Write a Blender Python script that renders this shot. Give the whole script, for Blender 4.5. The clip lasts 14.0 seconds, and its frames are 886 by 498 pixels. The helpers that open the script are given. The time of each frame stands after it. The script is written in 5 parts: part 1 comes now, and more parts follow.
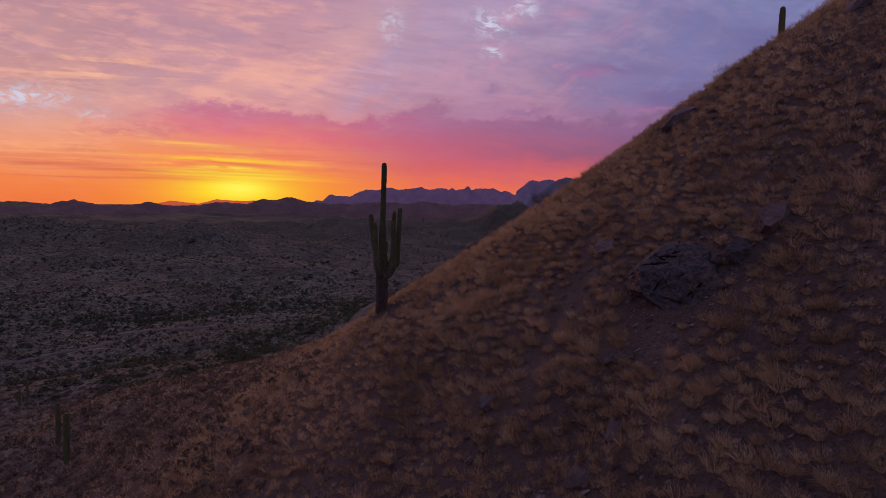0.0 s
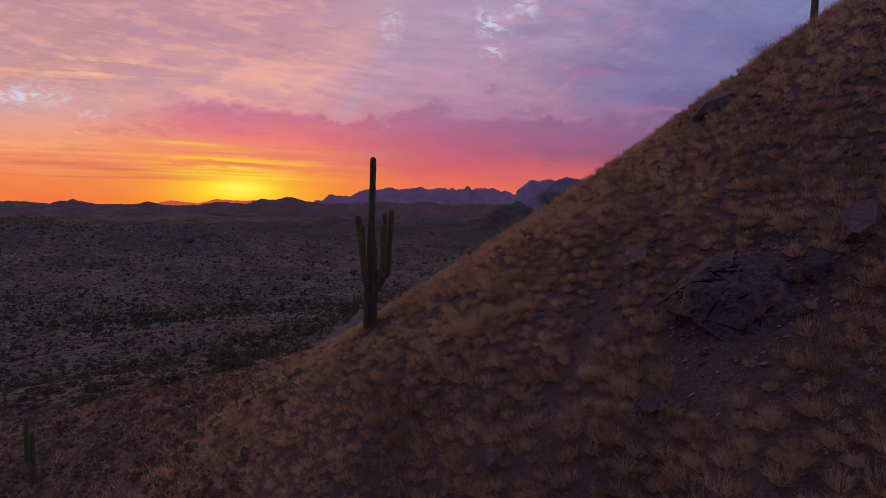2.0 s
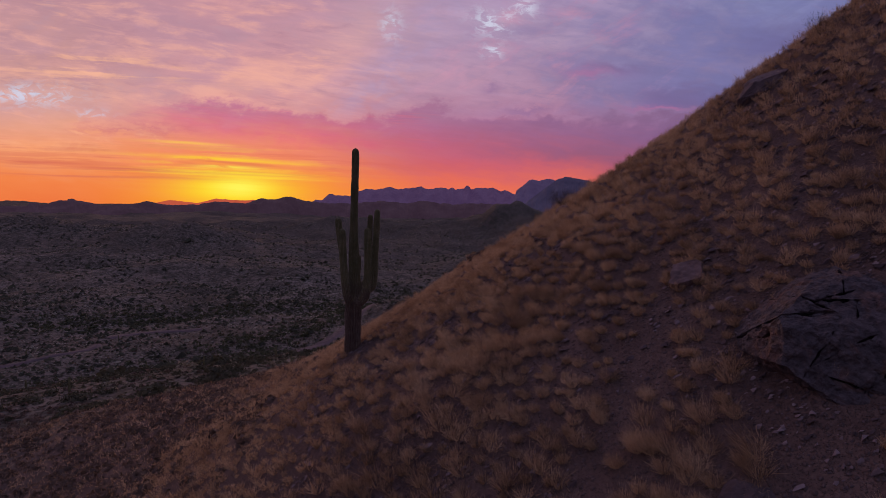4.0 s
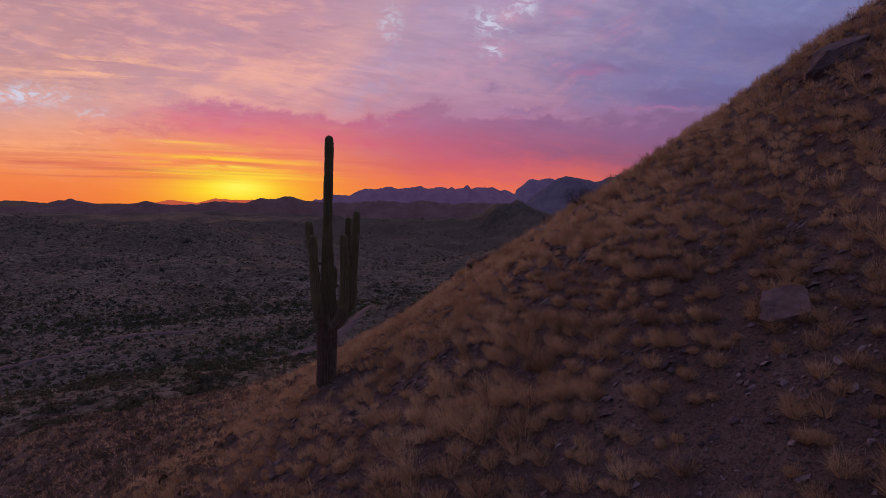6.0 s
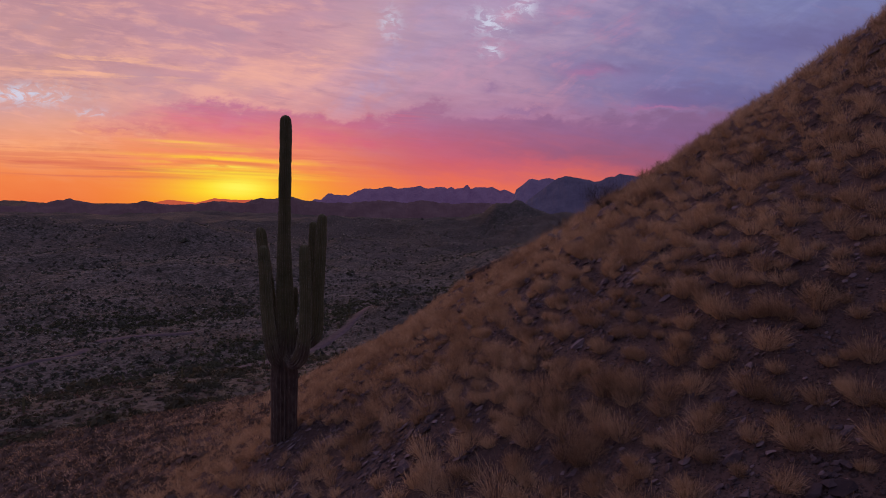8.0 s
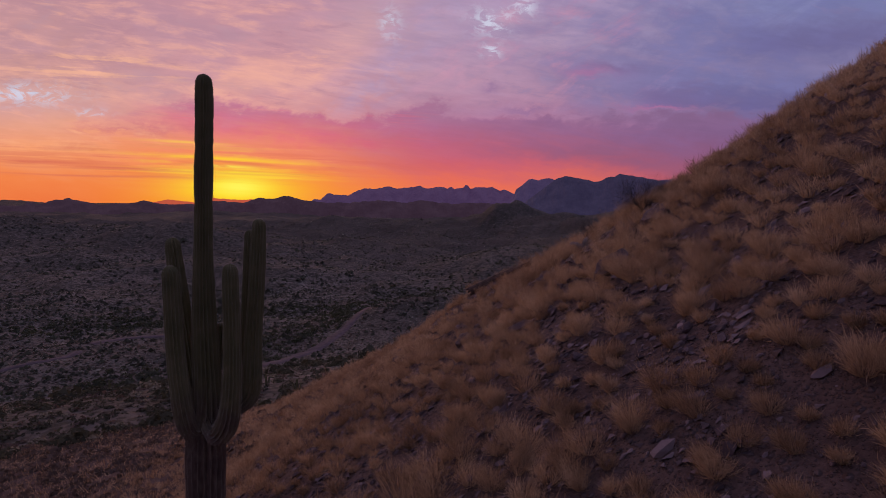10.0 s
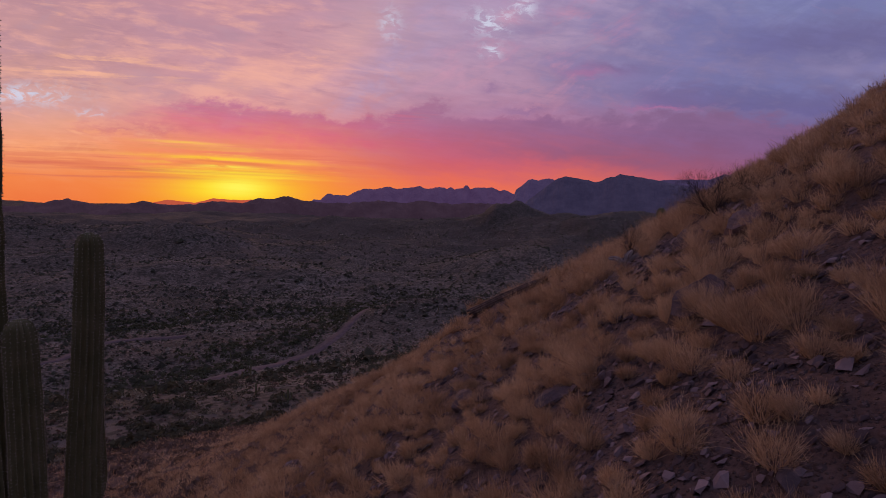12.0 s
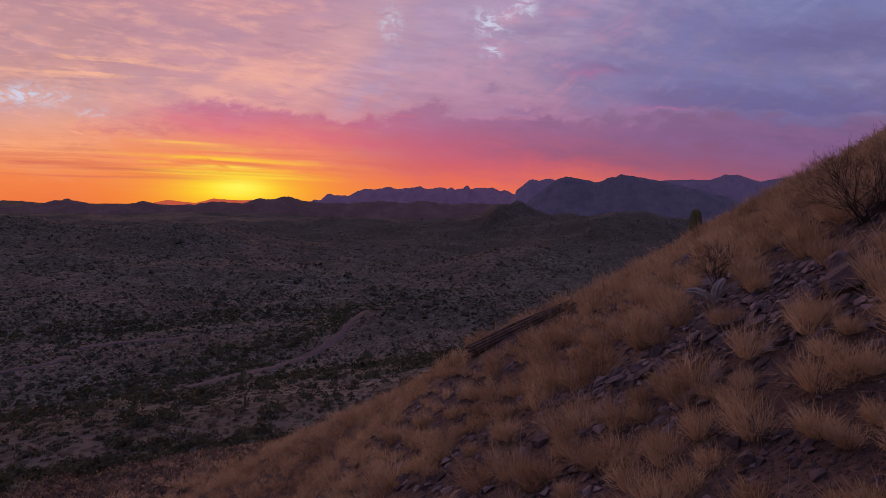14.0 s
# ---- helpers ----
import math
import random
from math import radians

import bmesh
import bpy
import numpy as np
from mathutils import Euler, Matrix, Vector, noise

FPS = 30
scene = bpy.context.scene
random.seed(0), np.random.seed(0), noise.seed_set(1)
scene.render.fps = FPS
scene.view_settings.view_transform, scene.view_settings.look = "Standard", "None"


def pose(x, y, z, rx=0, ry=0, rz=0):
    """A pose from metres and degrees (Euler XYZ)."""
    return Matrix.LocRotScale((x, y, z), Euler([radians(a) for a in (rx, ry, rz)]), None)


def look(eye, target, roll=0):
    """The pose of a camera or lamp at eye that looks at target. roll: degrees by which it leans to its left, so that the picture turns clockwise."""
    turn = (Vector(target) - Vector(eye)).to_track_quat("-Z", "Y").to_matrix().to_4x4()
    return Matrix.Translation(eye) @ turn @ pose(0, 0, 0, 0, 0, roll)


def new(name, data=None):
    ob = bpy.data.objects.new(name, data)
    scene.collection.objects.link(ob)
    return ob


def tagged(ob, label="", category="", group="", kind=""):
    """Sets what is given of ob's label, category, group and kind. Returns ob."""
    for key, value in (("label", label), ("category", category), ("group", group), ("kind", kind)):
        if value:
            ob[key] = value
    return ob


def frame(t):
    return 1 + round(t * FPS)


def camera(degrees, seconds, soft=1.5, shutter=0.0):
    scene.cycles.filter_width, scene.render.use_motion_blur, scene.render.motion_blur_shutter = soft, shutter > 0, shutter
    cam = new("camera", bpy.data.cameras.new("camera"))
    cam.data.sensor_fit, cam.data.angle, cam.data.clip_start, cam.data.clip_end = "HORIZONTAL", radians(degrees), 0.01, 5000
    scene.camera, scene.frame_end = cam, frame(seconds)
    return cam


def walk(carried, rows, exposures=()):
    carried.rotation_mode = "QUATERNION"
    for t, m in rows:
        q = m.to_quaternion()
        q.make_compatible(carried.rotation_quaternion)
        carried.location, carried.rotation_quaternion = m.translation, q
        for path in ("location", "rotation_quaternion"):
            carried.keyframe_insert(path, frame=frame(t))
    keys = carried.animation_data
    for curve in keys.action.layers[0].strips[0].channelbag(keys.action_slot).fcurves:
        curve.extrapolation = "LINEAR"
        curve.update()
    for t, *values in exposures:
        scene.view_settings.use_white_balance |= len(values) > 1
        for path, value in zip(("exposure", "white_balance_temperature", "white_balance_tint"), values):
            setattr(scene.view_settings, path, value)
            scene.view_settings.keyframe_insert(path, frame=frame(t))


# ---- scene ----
cam = camera(74.6, 14.0, soft=0.75)
METRES, EYE = 33.8, 6.5
ROWS = [
    (0.0, 0.0, 0.0, 0.0, 0.13, -4.35, -1.68),
    (0.5, 0.0009, 0.0316, 0.0003, 0.13, -4.35, -1.68),
    (1.0, 0.0017, 0.0637, 0.0005, 0.13, -4.35, -1.69),
    (1.5, 0.0026, 0.0964, 0.0008, 0.13, -4.35, -1.68),
    (2.0, 0.0035, 0.1298, 0.0011, 0.13, -4.37, -1.69),
    (2.5, 0.0048, 0.1642, 0.0012, 0.13, -4.37, -1.71),
    (3.0, 0.006, 0.1993, 0.0014, 0.12, -4.37, -1.72),
    (5.5, 0.0127, 0.3771, 0.003, 0.07, -4.47, -1.63),
    (6.0, 0.014, 0.4128, 0.003, 0.07, -4.45, -1.63),
    (6.5, 0.0155, 0.4485, 0.0032, 0.07, -4.47, -1.63),
    (7.0, 0.0169, 0.4844, 0.0038, 0.06, -4.45, -1.63),
    (9.5, 0.0235, 0.6667, 0.0042, 0.01, -4.48, -1.67),
    (10.0, 0.0243, 0.7034, 0.0044, 0.01, -4.46, -1.69),
    (10.5, 0.0252, 0.74, 0.0049, 0.01, -4.47, -1.68),
    (11.0, 0.0263, 0.7767, 0.0051, -0.02, -4.48, -1.68),
    (11.5, 0.0281, 0.8136, 0.0048, 0.01, -4.46, -1.67),
    (12.0, 0.0294, 0.8505, 0.0047, -0.0, -4.43, -1.69),
    (12.5, 0.0312, 0.8878, 0.0048, -0.02, -4.41, -1.7),
    (13.0, 0.0333, 0.9247, 0.0052, -0.0, -4.41, -1.7),
    (13.5, 0.0355, 0.9619, 0.0056, 0.02, -4.42, -1.69),
    (14.0, 0.0373, 0.9992, 0.0056, 0.05, -4.41, -1.69),
]
walk(cam, [(t, pose(METRES * x, METRES * y, EYE + METRES * z, 90 + pitch, roll, yaw)) for t, x, y, z, yaw, pitch, roll in ROWS])


# ---- node helpers ----
class Sock:
    """A socket of a node tree, with arithmetic."""

    def __init__(self, tree, out):
        self.tree, self.out = tree, out

    def op(self, kind, *others, clamp=False):
        n = self.tree.nodes.new("ShaderNodeMath")
        n.operation, n.use_clamp = kind, clamp
        for k, v in enumerate((self, *others)):
            plug(self.tree, n.inputs[k], v)
        return Sock(self.tree, n.outputs[0])

    def __add__(self, o):
        return self.op("ADD", o)

    def __radd__(self, o):
        return self.op("ADD", o)

    def __sub__(self, o):
        return self.op("SUBTRACT", o)

    def __rsub__(self, o):
        return (self * -1.0) + o

    def __mul__(self, o):
        return self.op("MULTIPLY", o)

    def __rmul__(self, o):
        return self.op("MULTIPLY", o)

    def __truediv__(self, o):
        return self.op("DIVIDE", o)

    def step(self, a, b, lo=0.0, hi=1.0):
        """A smooth step of this value from lo at a to hi at b."""
        n = self.tree.nodes.new("ShaderNodeMapRange")
        n.interpolation_type = "SMOOTHSTEP"
        plug(self.tree, n.inputs[0], self)
        for k, v in zip((1, 2, 3, 4), (a, b, lo, hi)):
            plug(self.tree, n.inputs[k], v)
        return Sock(self.tree, n.outputs[0])

    def bell(self, centre, width):
        """A bell curve of this value round a centre."""
        d = (self - centre) / width
        return (d * d * -1.0).op("EXPONENT")


def plug(tree, socket, v):
    if isinstance(v, Sock):
        tree.links.new(v.out, socket)
    elif isinstance(v, tuple) and len(v) == 3 and socket.type == "RGBA":
        socket.default_value = (*v, 1)
    else:
        socket.default_value = v


def vec(tree, x, y, z=0.0):
    n = tree.nodes.new("ShaderNodeCombineXYZ")
    for k, v in enumerate((x, y, z)):
        plug(tree, n.inputs[k], v)
    return Sock(tree, n.outputs[0])


def noisy(tree, at, scale, detail=4.0, rough=0.55, warp=0.0):
    n = tree.nodes.new("ShaderNodeTexNoise")
    plug(tree, n.inputs["Vector"], at)
    for key, v in (("Scale", scale), ("Detail", detail), ("Roughness", rough), ("Distortion", warp)):
        n.inputs[key].default_value = v
    return Sock(tree, n.outputs[0])


def cells(tree, at, scale, feature="F1", out="Distance"):
    n = tree.nodes.new("ShaderNodeTexVoronoi")
    n.feature = feature
    plug(tree, n.inputs["Vector"], at)
    n.inputs["Scale"].default_value = scale
    return Sock(tree, n.outputs[out])


def mixed(tree, f, a, b, kind="MIX"):
    n = tree.nodes.new("ShaderNodeMix")
    n.data_type, n.blend_type = "RGBA", kind
    plug(tree, n.inputs[0], f)
    plug(tree, n.inputs[6], a)
    plug(tree, n.inputs[7], b)
    return Sock(tree, n.outputs[2])


def lin(r, g, b):
    """Screen colour, 0 to 255, to linear light."""
    return tuple(((c / 255 + 0.055) / 1.055) ** 2.4 if c > 10 else c / 3294.6 for c in (r, g, b))


def ramp(tree, f, *stops):
    n = tree.nodes.new("ShaderNodeValToRGB")
    plug(tree, n.inputs[0], f)
    els = n.color_ramp.elements
    for k, (at, col) in enumerate(stops):
        e = els[k] if k < 2 else els.new(at)
        e.position, e.color = at, (*col, 1)
    return Sock(tree, n.outputs[0])


# ---- world: sunset sky with lit clouds ----
SUN_AZ = -19.8
world = bpy.data.worlds.new("sunset_sky")
scene.world = world
world.use_nodes = True
wt = world.node_tree
for n in list(wt.nodes):
    wt.nodes.remove(n)
tc = wt.nodes.new("ShaderNodeTexCoord")
sep = wt.nodes.new("ShaderNodeSeparateXYZ")
wt.links.new(tc.outputs["Generated"], sep.inputs[0])
dx, dy, dz = (Sock(wt, o) for o in sep.outputs)
ahead = dy.op("MAXIMUM", 0.08)
u = (dx / ahead).op("MAXIMUM", -2.0).op("MINIMUM", 2.0)
v = (dz / ahead).op("MAXIMUM", -0.2).op("MINIMUM", 1.5)
h = (v - u * 0.026 + 0.012) / 0.4  # height over the tilted skyline, 0 to 1 up the cloud deck
# cloud noise, drawn out sideways
n_mid = noisy(wt, vec(wt, u * 5.0 + v * 3.0, v * 15.0 + u * 1.6, 3.1), 1.0, 7.0, 0.62, 0.35)
n_fine = noisy(wt, vec(wt, u * 10.0 + v * 8.0, v * 40.0 + u * 2.5, 7.7), 1.0, 7.0, 0.6, 0.35)
n_curl = noisy(wt, vec(wt, u * 17.0, v * 30.0 - u * 4.5, 2.7), 1.0, 7.0, 0.62, 0.25)
n_streak = noisy(wt, vec(wt, u * 3.0, v * 85.0 + u * 1.5, 1.3), 1.0, 5.0, 0.6, 0.4)
n_soft = noisy(wt, vec(wt, u * 2.2 - v * 2.5, v * 6.0, 9.2), 1.0, 3.0, 0.5, 0.4)
hh = h + (n_mid - 0.5) * 0.16 + (n_fine - 0.5) * 0.08
left = ramp(wt, hh, (0.0, lin(238, 116, 62)), (0.12, lin(243, 132, 74)), (0.26, lin(246, 158, 110)), (0.42, lin(226, 158, 142)), (0.6, lin(210, 144, 136)), (0.8, lin(184, 130, 146)), (1.0, lin(184, 130, 150)))
sunny = ramp(wt, hh, (0.0, lin(250, 148, 36)), (0.09, lin(250, 146, 56)), (0.2, lin(246, 138, 88)), (0.32, lin(234, 132, 116)), (0.5, lin(212, 142, 150)), (0.7, lin(202, 138, 152)), (1.0, lin(202, 136, 150)))
mid = ramp(wt, hh, (0.0, lin(246, 126, 70)), (0.12, lin(232, 110, 88)), (0.2, lin(206, 98, 112)), (0.34, lin(182, 106, 142)), (0.5, lin(180, 132, 166)), (0.75, lin(180, 146, 180)), (1.0, lin(172, 140, 182)))
right = ramp(wt, hh, (0.0, lin(190, 94, 100)), (0.1, lin(164, 84, 112)), (0.22, lin(122, 84, 122)), (0.36, lin(110, 90, 138)), (0.55, lin(118, 106, 156)), (0.8, lin(114, 114, 168)), (1.0, lin(108, 122, 178)))
sky = mixed(wt, u.step(-0.68, -0.38), left, sunny)
sky = mixed(wt, u.step(-0.30, 0.02), sky, mid)
sky = mixed(wt, u.step(0.04, 0.62), sky, right)
# mauve shade in the upper deck, peach and rose on its lit folds
n_diag = noisy(wt, vec(wt, u * 4.4 + v * 2.4, v * 15.0 - u * 7.5, 4.4), 1.0, 7.0, 0.64, 0.7)
n_wide = noisy(wt, vec(wt, u * 3.4 + v * 2.0, v * 9.0, 6.6), 1.0, 5.0, 0.58, 0.6)
upper = h.step(0.32, 0.52)
shade_col = mixed(wt, u.step(-0.4, 0.45), lin(178, 130, 156), lin(104, 103, 164))
sky = mixed(wt, upper * (n_wide * 0.6 + n_curl * 0.4).step(0.42, 0.62) * u.step(-0.2, 0.5, 0.55, 0.8), sky, shade_col)
sky = mixed(wt, upper * n_soft.step(0.5, 0.68) * u.step(0.1, -0.3) * 0.5, sky, lin(232, 156, 138))
sky = mixed(wt, upper * n_soft.step(0.47, 0.33) * u.step(-0.4, 0.2) * 0.45, sky, lin(170, 152, 196))
sky = mixed(wt, upper * (n_fine * 0.75 + n_curl * 0.25).step(0.47, 0.66) * u.step(0.1, -0.35) * 0.5, sky, lin(240, 160, 130))
sky = mixed(wt, upper * (n_diag * 0.6 + n_curl * 0.4).step(0.5, 0.66) * u.step(-0.3, 0.0) * u.step(0.5, 0.2) * 0.5, sky, lin(206, 134, 162))
sky = mixed(wt, upper * (n_curl * 0.5 + n_fine * 0.5).step(0.47, 0.34) * 0.35, sky, mixed(wt, u.step(-0.5, 0.3), lin(196, 150, 170), lin(146, 136, 190)))
# peach folds and blue-mauve hollows that lean across the middle
lean_at = u - v * 0.9
sky = mixed(wt, upper * lean_at.bell(-0.40, 0.06) * n_wide.step(0.3, 0.6) * 0.32, sky, lin(236, 168, 152))
sky = mixed(wt, upper * lean_at.bell(-0.30, 0.06) * n_curl.step(0.35, 0.6) * 0.45, sky, lin(172, 150, 192))
# ripples along the warm side
n_rip = noisy(wt, vec(wt, u * 13.0 + v * 9.0, v * 78.0 + u * 6.0, 8.1), 1.0, 6.0, 0.62, 0.6)
warm_side = h.step(0.24, 0.42) * u.step(0.05, -0.25)
sky = mixed(wt, warm_side * (n_rip * 0.6 + n_mid * 0.4).step(0.50, 0.66) * n_soft.step(0.38, 0.58) * 0.5, sky, lin(244, 162, 130))
sky = mixed(wt, warm_side * (n_rip * 0.5 + n_wide * 0.5).step(0.49, 0.36) * n_soft.step(0.62, 0.42) * 0.45, sky, lin(172, 120, 148))
sky = mixed(wt, h.step(0.36, 0.5) * u.step(-0.1, 0.25) * (n_rip * 0.5 + n_curl * 0.5).step(0.47, 0.36) * 0.4, sky, lin(132, 118, 172))
# fine orange threads low in the deck
sky = mixed(wt, v.bell(0.215, 0.024) * u.bell(-0.58, 0.15) * (n_streak * 0.6 + n_fine * 0.4).step(0.50, 0.57) * 0.85, sky, lin(250, 172, 122))
sky = mixed(wt, v.bell(0.222, 0.012) * u.bell(-0.60, 0.13) * n_mid.step(0.35, 0.6) * 0.6, sky, lin(176, 122, 142))
# pale streaks slanting through the blue corner
sky = mixed(wt, u.step(0.34, 0.55) * v.step(0.17, 0.24) * (n_diag * 0.75 + n_fine * 0.25).step(0.50, 0.70) * 0.4, sky, lin(140, 142, 194))
# the long magenta bank over the glow
edge = (n_mid - 0.5) * 0.05 + (n_curl - 0.5) * 0.085
top_v = u.bell(-0.17, 0.10) * -0.022 + u.bell(-0.035, 0.035) * 0.014 + 0.155
bank = (v + edge - top_v).step(0.010, -0.008) * (v + edge * 0.6 + u * 0.06).step(0.070, 0.105) * (u + edge * 2.0).step(-0.56, -0.42)
bank_col = mixed(wt, (v + u * 0.05 + edge * 0.5).step(0.075, 0.155), mixed(wt, u.step(-0.3, 0.3), lin(228, 96, 110), lin(150, 90, 118)), mixed(wt, u.step(-0.4, 0.4), lin(186, 104, 146), lin(132, 94, 138)))
sky = mixed(wt, bank * (n_fine.step(0.3, 0.65) * 0.45 + 0.5), sky, bank_col)
sky = mixed(wt, bank * n_streak.step(0.54, 0.7) * u.step(0.25, -0.1) * 0.35, sky, lin(236, 92, 108))
# grey-violet banks to the right, rose underneath
ragged = (n_curl - 0.5) * 0.06 + (n_mid - 0.5) * 0.04
vr = v + ragged
bank2 = (n_fine * 0.5 + n_curl * 0.5).step(0.30, 0.55, 0.45, 1.0) * vr.step(0.166, 0.176) * vr.step(0.222, 0.196) * (u + ragged).step(0.30, 0.36) * 0.9
bank3 = vr.bell(0.236, 0.012) * (u + ragged).bell(0.27, 0.055)
bank4 = (vr - u * 0.05).bell(0.262, 0.034) * u.step(0.40, 0.56)
bank5 = vr.bell(0.195, 0.009) * u.bell(0.075, 0.016) + vr.bell(0.166, 0.006) * u.bell(0.135, 0.04)
sky = mixed(wt, (bank2 * 0.75 + bank3 * 0.7 + bank4 * 0.7 + bank5 * 0.5).op("MINIMUM", 0.85), sky, mixed(wt, u.step(0.2, 0.5), lin(132, 96, 150), lin(98, 88, 146)))
rose = vr.bell(0.170, 0.005) * u.bell(0.37, 0.06) * n_fine.step(0.38, 0.56) + vr.bell(0.226, 0.008) * u.bell(0.235, 0.04) * 0.8 + v.bell(0.125, 0.006) * u.bell(0.05, 0.25) * n_streak.step(0.5, 0.65) * 0.5
sky = mixed(wt, rose * 0.5, sky, lin(186, 98, 150))
# openings that show the bright high sky
gap = (u.bell(0.072, 0.032) * v.bell(0.308, 0.022)) + (u.bell(0.125, 0.02) * v.bell(0.332, 0.016)) * 0.8 + (u.bell(0.073, 0.016) * v.bell(0.257, 0.012)) * 0.9 + (u.bell(-0.71, 0.075) * v.bell(0.164, 0.017)) + (u.bell(-0.60, 0.03) * v.bell(0.135, 0.008)) * 0.6 + (u.bell(-0.097, 0.018) * v.bell(0.298, 0.024)) * 0.7
n_gap = noisy(wt, vec(wt, u * 38.0, v * 72.0, 5.0), 1.0, 6.0, 0.64, 0.8)
sky = mixed(wt, (gap * n_gap.step(0.46, 0.62) * 0.9 + gap * 0.12).op("MINIMUM", 0.85), sky, lin(206, 208, 232))
wisp = v.bell(0.113, 0.014) * u.bell(-0.53, 0.10) * (n_curl * 0.7 + n_fine * 0.3).step(0.46, 0.56)
sky = mixed(wt, wisp * 0.85, sky, lin(200, 106, 122))
wisp2 = v.bell(0.075, 0.03) * u.step(-0.2, -0.5) * (n_streak * 0.6 + n_fine * 0.4).step(0.50, 0.62)
sky = mixed(wt, wisp2 * 0.6, sky, lin(212, 112, 96))
wisp3 = v.bell(0.10, 0.03) * u.step(-0.3, -0.6) * (n_fine * 0.6 + n_curl * 0.4).step(0.50, 0.62)
sky = mixed(wt, wisp3 * 0.5, sky, lin(250, 176, 128))
# the sun's glow on the horizon, and gold streaks over it
glow = u.bell(-0.36, 0.10) * (v - 0.006).bell(0.008, 0.028)
sky = mixed(wt, (glow * 1.15).op("MINIMUM", 1.0) * 0.95, sky, lin(255, 220, 40))
core = u.bell(-0.352, 0.045) * (v - 0.006).bell(0.012, 0.014)
sky = mixed(wt, core * (n_streak.step(0.3, 0.6) * 0.4 + 0.6), sky, lin(255, 246, 92))
streaks = (n_streak * 0.65 + n_fine * 0.35).step(0.50, 0.58) * v.bell(0.055, 0.026) * u.bell(-0.38, 0.16)
sky = mixed(wt, (streaks * 0.6).op("MINIMUM", 0.9), sky, lin(255, 206, 62))
wave = (n_streak - 0.5) * 0.012 + (n_mid - 0.5) * 0.008
for v0, slope, thick, u0, wide, tint in ((0.065, -0.03, 0.0036, -0.39, 0.13, (255, 206, 56)), (0.0515, -0.01, 0.0022, -0.375, 0.05, (255, 232, 84)), (0.041, -0.012, 0.0042, -0.375, 0.12, (255, 224, 60)), (0.036, -0.02, 0.0018, -0.33, 0.10, (255, 212, 66)), (0.090, -0.02, 0.003, -0.44, 0.07, (252, 190, 84))):
    thread = (v + wave - (u - u0) * slope).bell(v0, thick) * u.bell(u0, wide) * n_fine.step(0.22, 0.44)
    sky = mixed(wt, thread * 0.9, sky, lin(*tint))
for v0, slope, thick, u0, wide in ((0.049, -0.012, 0.0022, -0.70, 0.09), (0.042, -0.01, 0.0016, -0.55, 0.14), (0.030, 0.0, 0.002, -0.6, 0.16)):
    thread = (v + wave - (u - u0) * slope).bell(v0, thick) * u.bell(u0, wide)
    sky = mixed(wt, thread * 0.6, sky, lin(212, 108, 86))
dark_streak = n_streak.step(0.5, 0.36) * v.bell(0.06, 0.03) * (u + 0.05).step(0.2, -0.3)
sky = mixed(wt, dark_streak * 0.35, sky, lin(206, 92, 84))
# the rest of the dome: dusk blue above and behind, a faint rose belt low down
elev = dz.op("ARCSINE")
behind = ramp(wt, elev.step(-0.05, 1.2), (0.0, lin(108, 88, 112)), (0.2, lin(112, 96, 126)), (0.6, lin(100, 100, 142)), (1.0, lin(108, 108, 156)))
sky = mixed(wt, dy.step(0.15, 0.62), behind, sky)
hs = wt.nodes.new("ShaderNodeHueSaturation")
plug(wt, hs.inputs["Saturation"], h.step(0.2, 0.55, 1.0, 0.86))
plug(wt, hs.inputs["Value"], h.step(0.1, 0.4) * ((n_fine * 0.4 + n_curl * 0.35 + n_rip * 0.25).step(0.36, 0.64) - 0.5) * 0.13 + 1.0)
wt.links.new(sky.out, hs.inputs["Color"])
sky = Sock(wt, hs.outputs[0])
back = wt.nodes.new("ShaderNodeBackground")
back.inputs["Strength"].default_value = 1.0
wt.links.new(sky.out, back.inputs["Color"])
wout = wt.nodes.new("ShaderNodeOutputWorld")
wt.links.new(back.outputs[0], wout.inputs[0])

# the last of the sun, spread by the cloud on the horizon
sun = new("sun", bpy.data.lights.new("sun", "SUN"))
sun.data.energy, sun.data.angle, sun.data.color = 0.35, radians(12), (1.0, 0.55, 0.28)
az, el = radians(SUN_AZ), radians(5)
sun.matrix_world = look((0, 0, 50), (-50 * math.sin(az), -50 * math.cos(az), 50 - 50 * math.tan(el)))


# ---- materials ----
def material(name, rough=0.9):
    m = bpy.data.materials.new(name)
    m.use_nodes = True
    t = m.node_tree
    b = t.nodes["Principled BSDF"]
    b.inputs["Roughness"].default_value = rough
    b.inputs["Specular IOR Level"].default_value = 0.25
    tcn = t.nodes.new("ShaderNodeTexCoord")
    return m, t, b, Sock(t, tcn.outputs["Object"])


def bump(t, b, height, strength=0.5, dist=0.02):
    n = t.nodes.new("ShaderNodeBump")
    n.inputs["Strength"].default_value, n.inputs["Distance"].default_value = strength, dist
    plug(t, n.inputs["Height"], height)
    t.links.new(n.outputs[0], b.inputs["Normal"])


def split_xyz(t, at):
    n = t.nodes.new("ShaderNodeSeparateXYZ")
    plug(t, n.inputs[0], at)
    return tuple(Sock(t, o) for o in n.outputs)


def island(t):
    g = t.nodes.new("ShaderNodeNewGeometry")
    return Sock(t, g.outputs["Random Per Island"])


def object_random(t):
    g = t.nodes.new("ShaderNodeObjectInfo")
    return Sock(t, g.outputs["Random"])


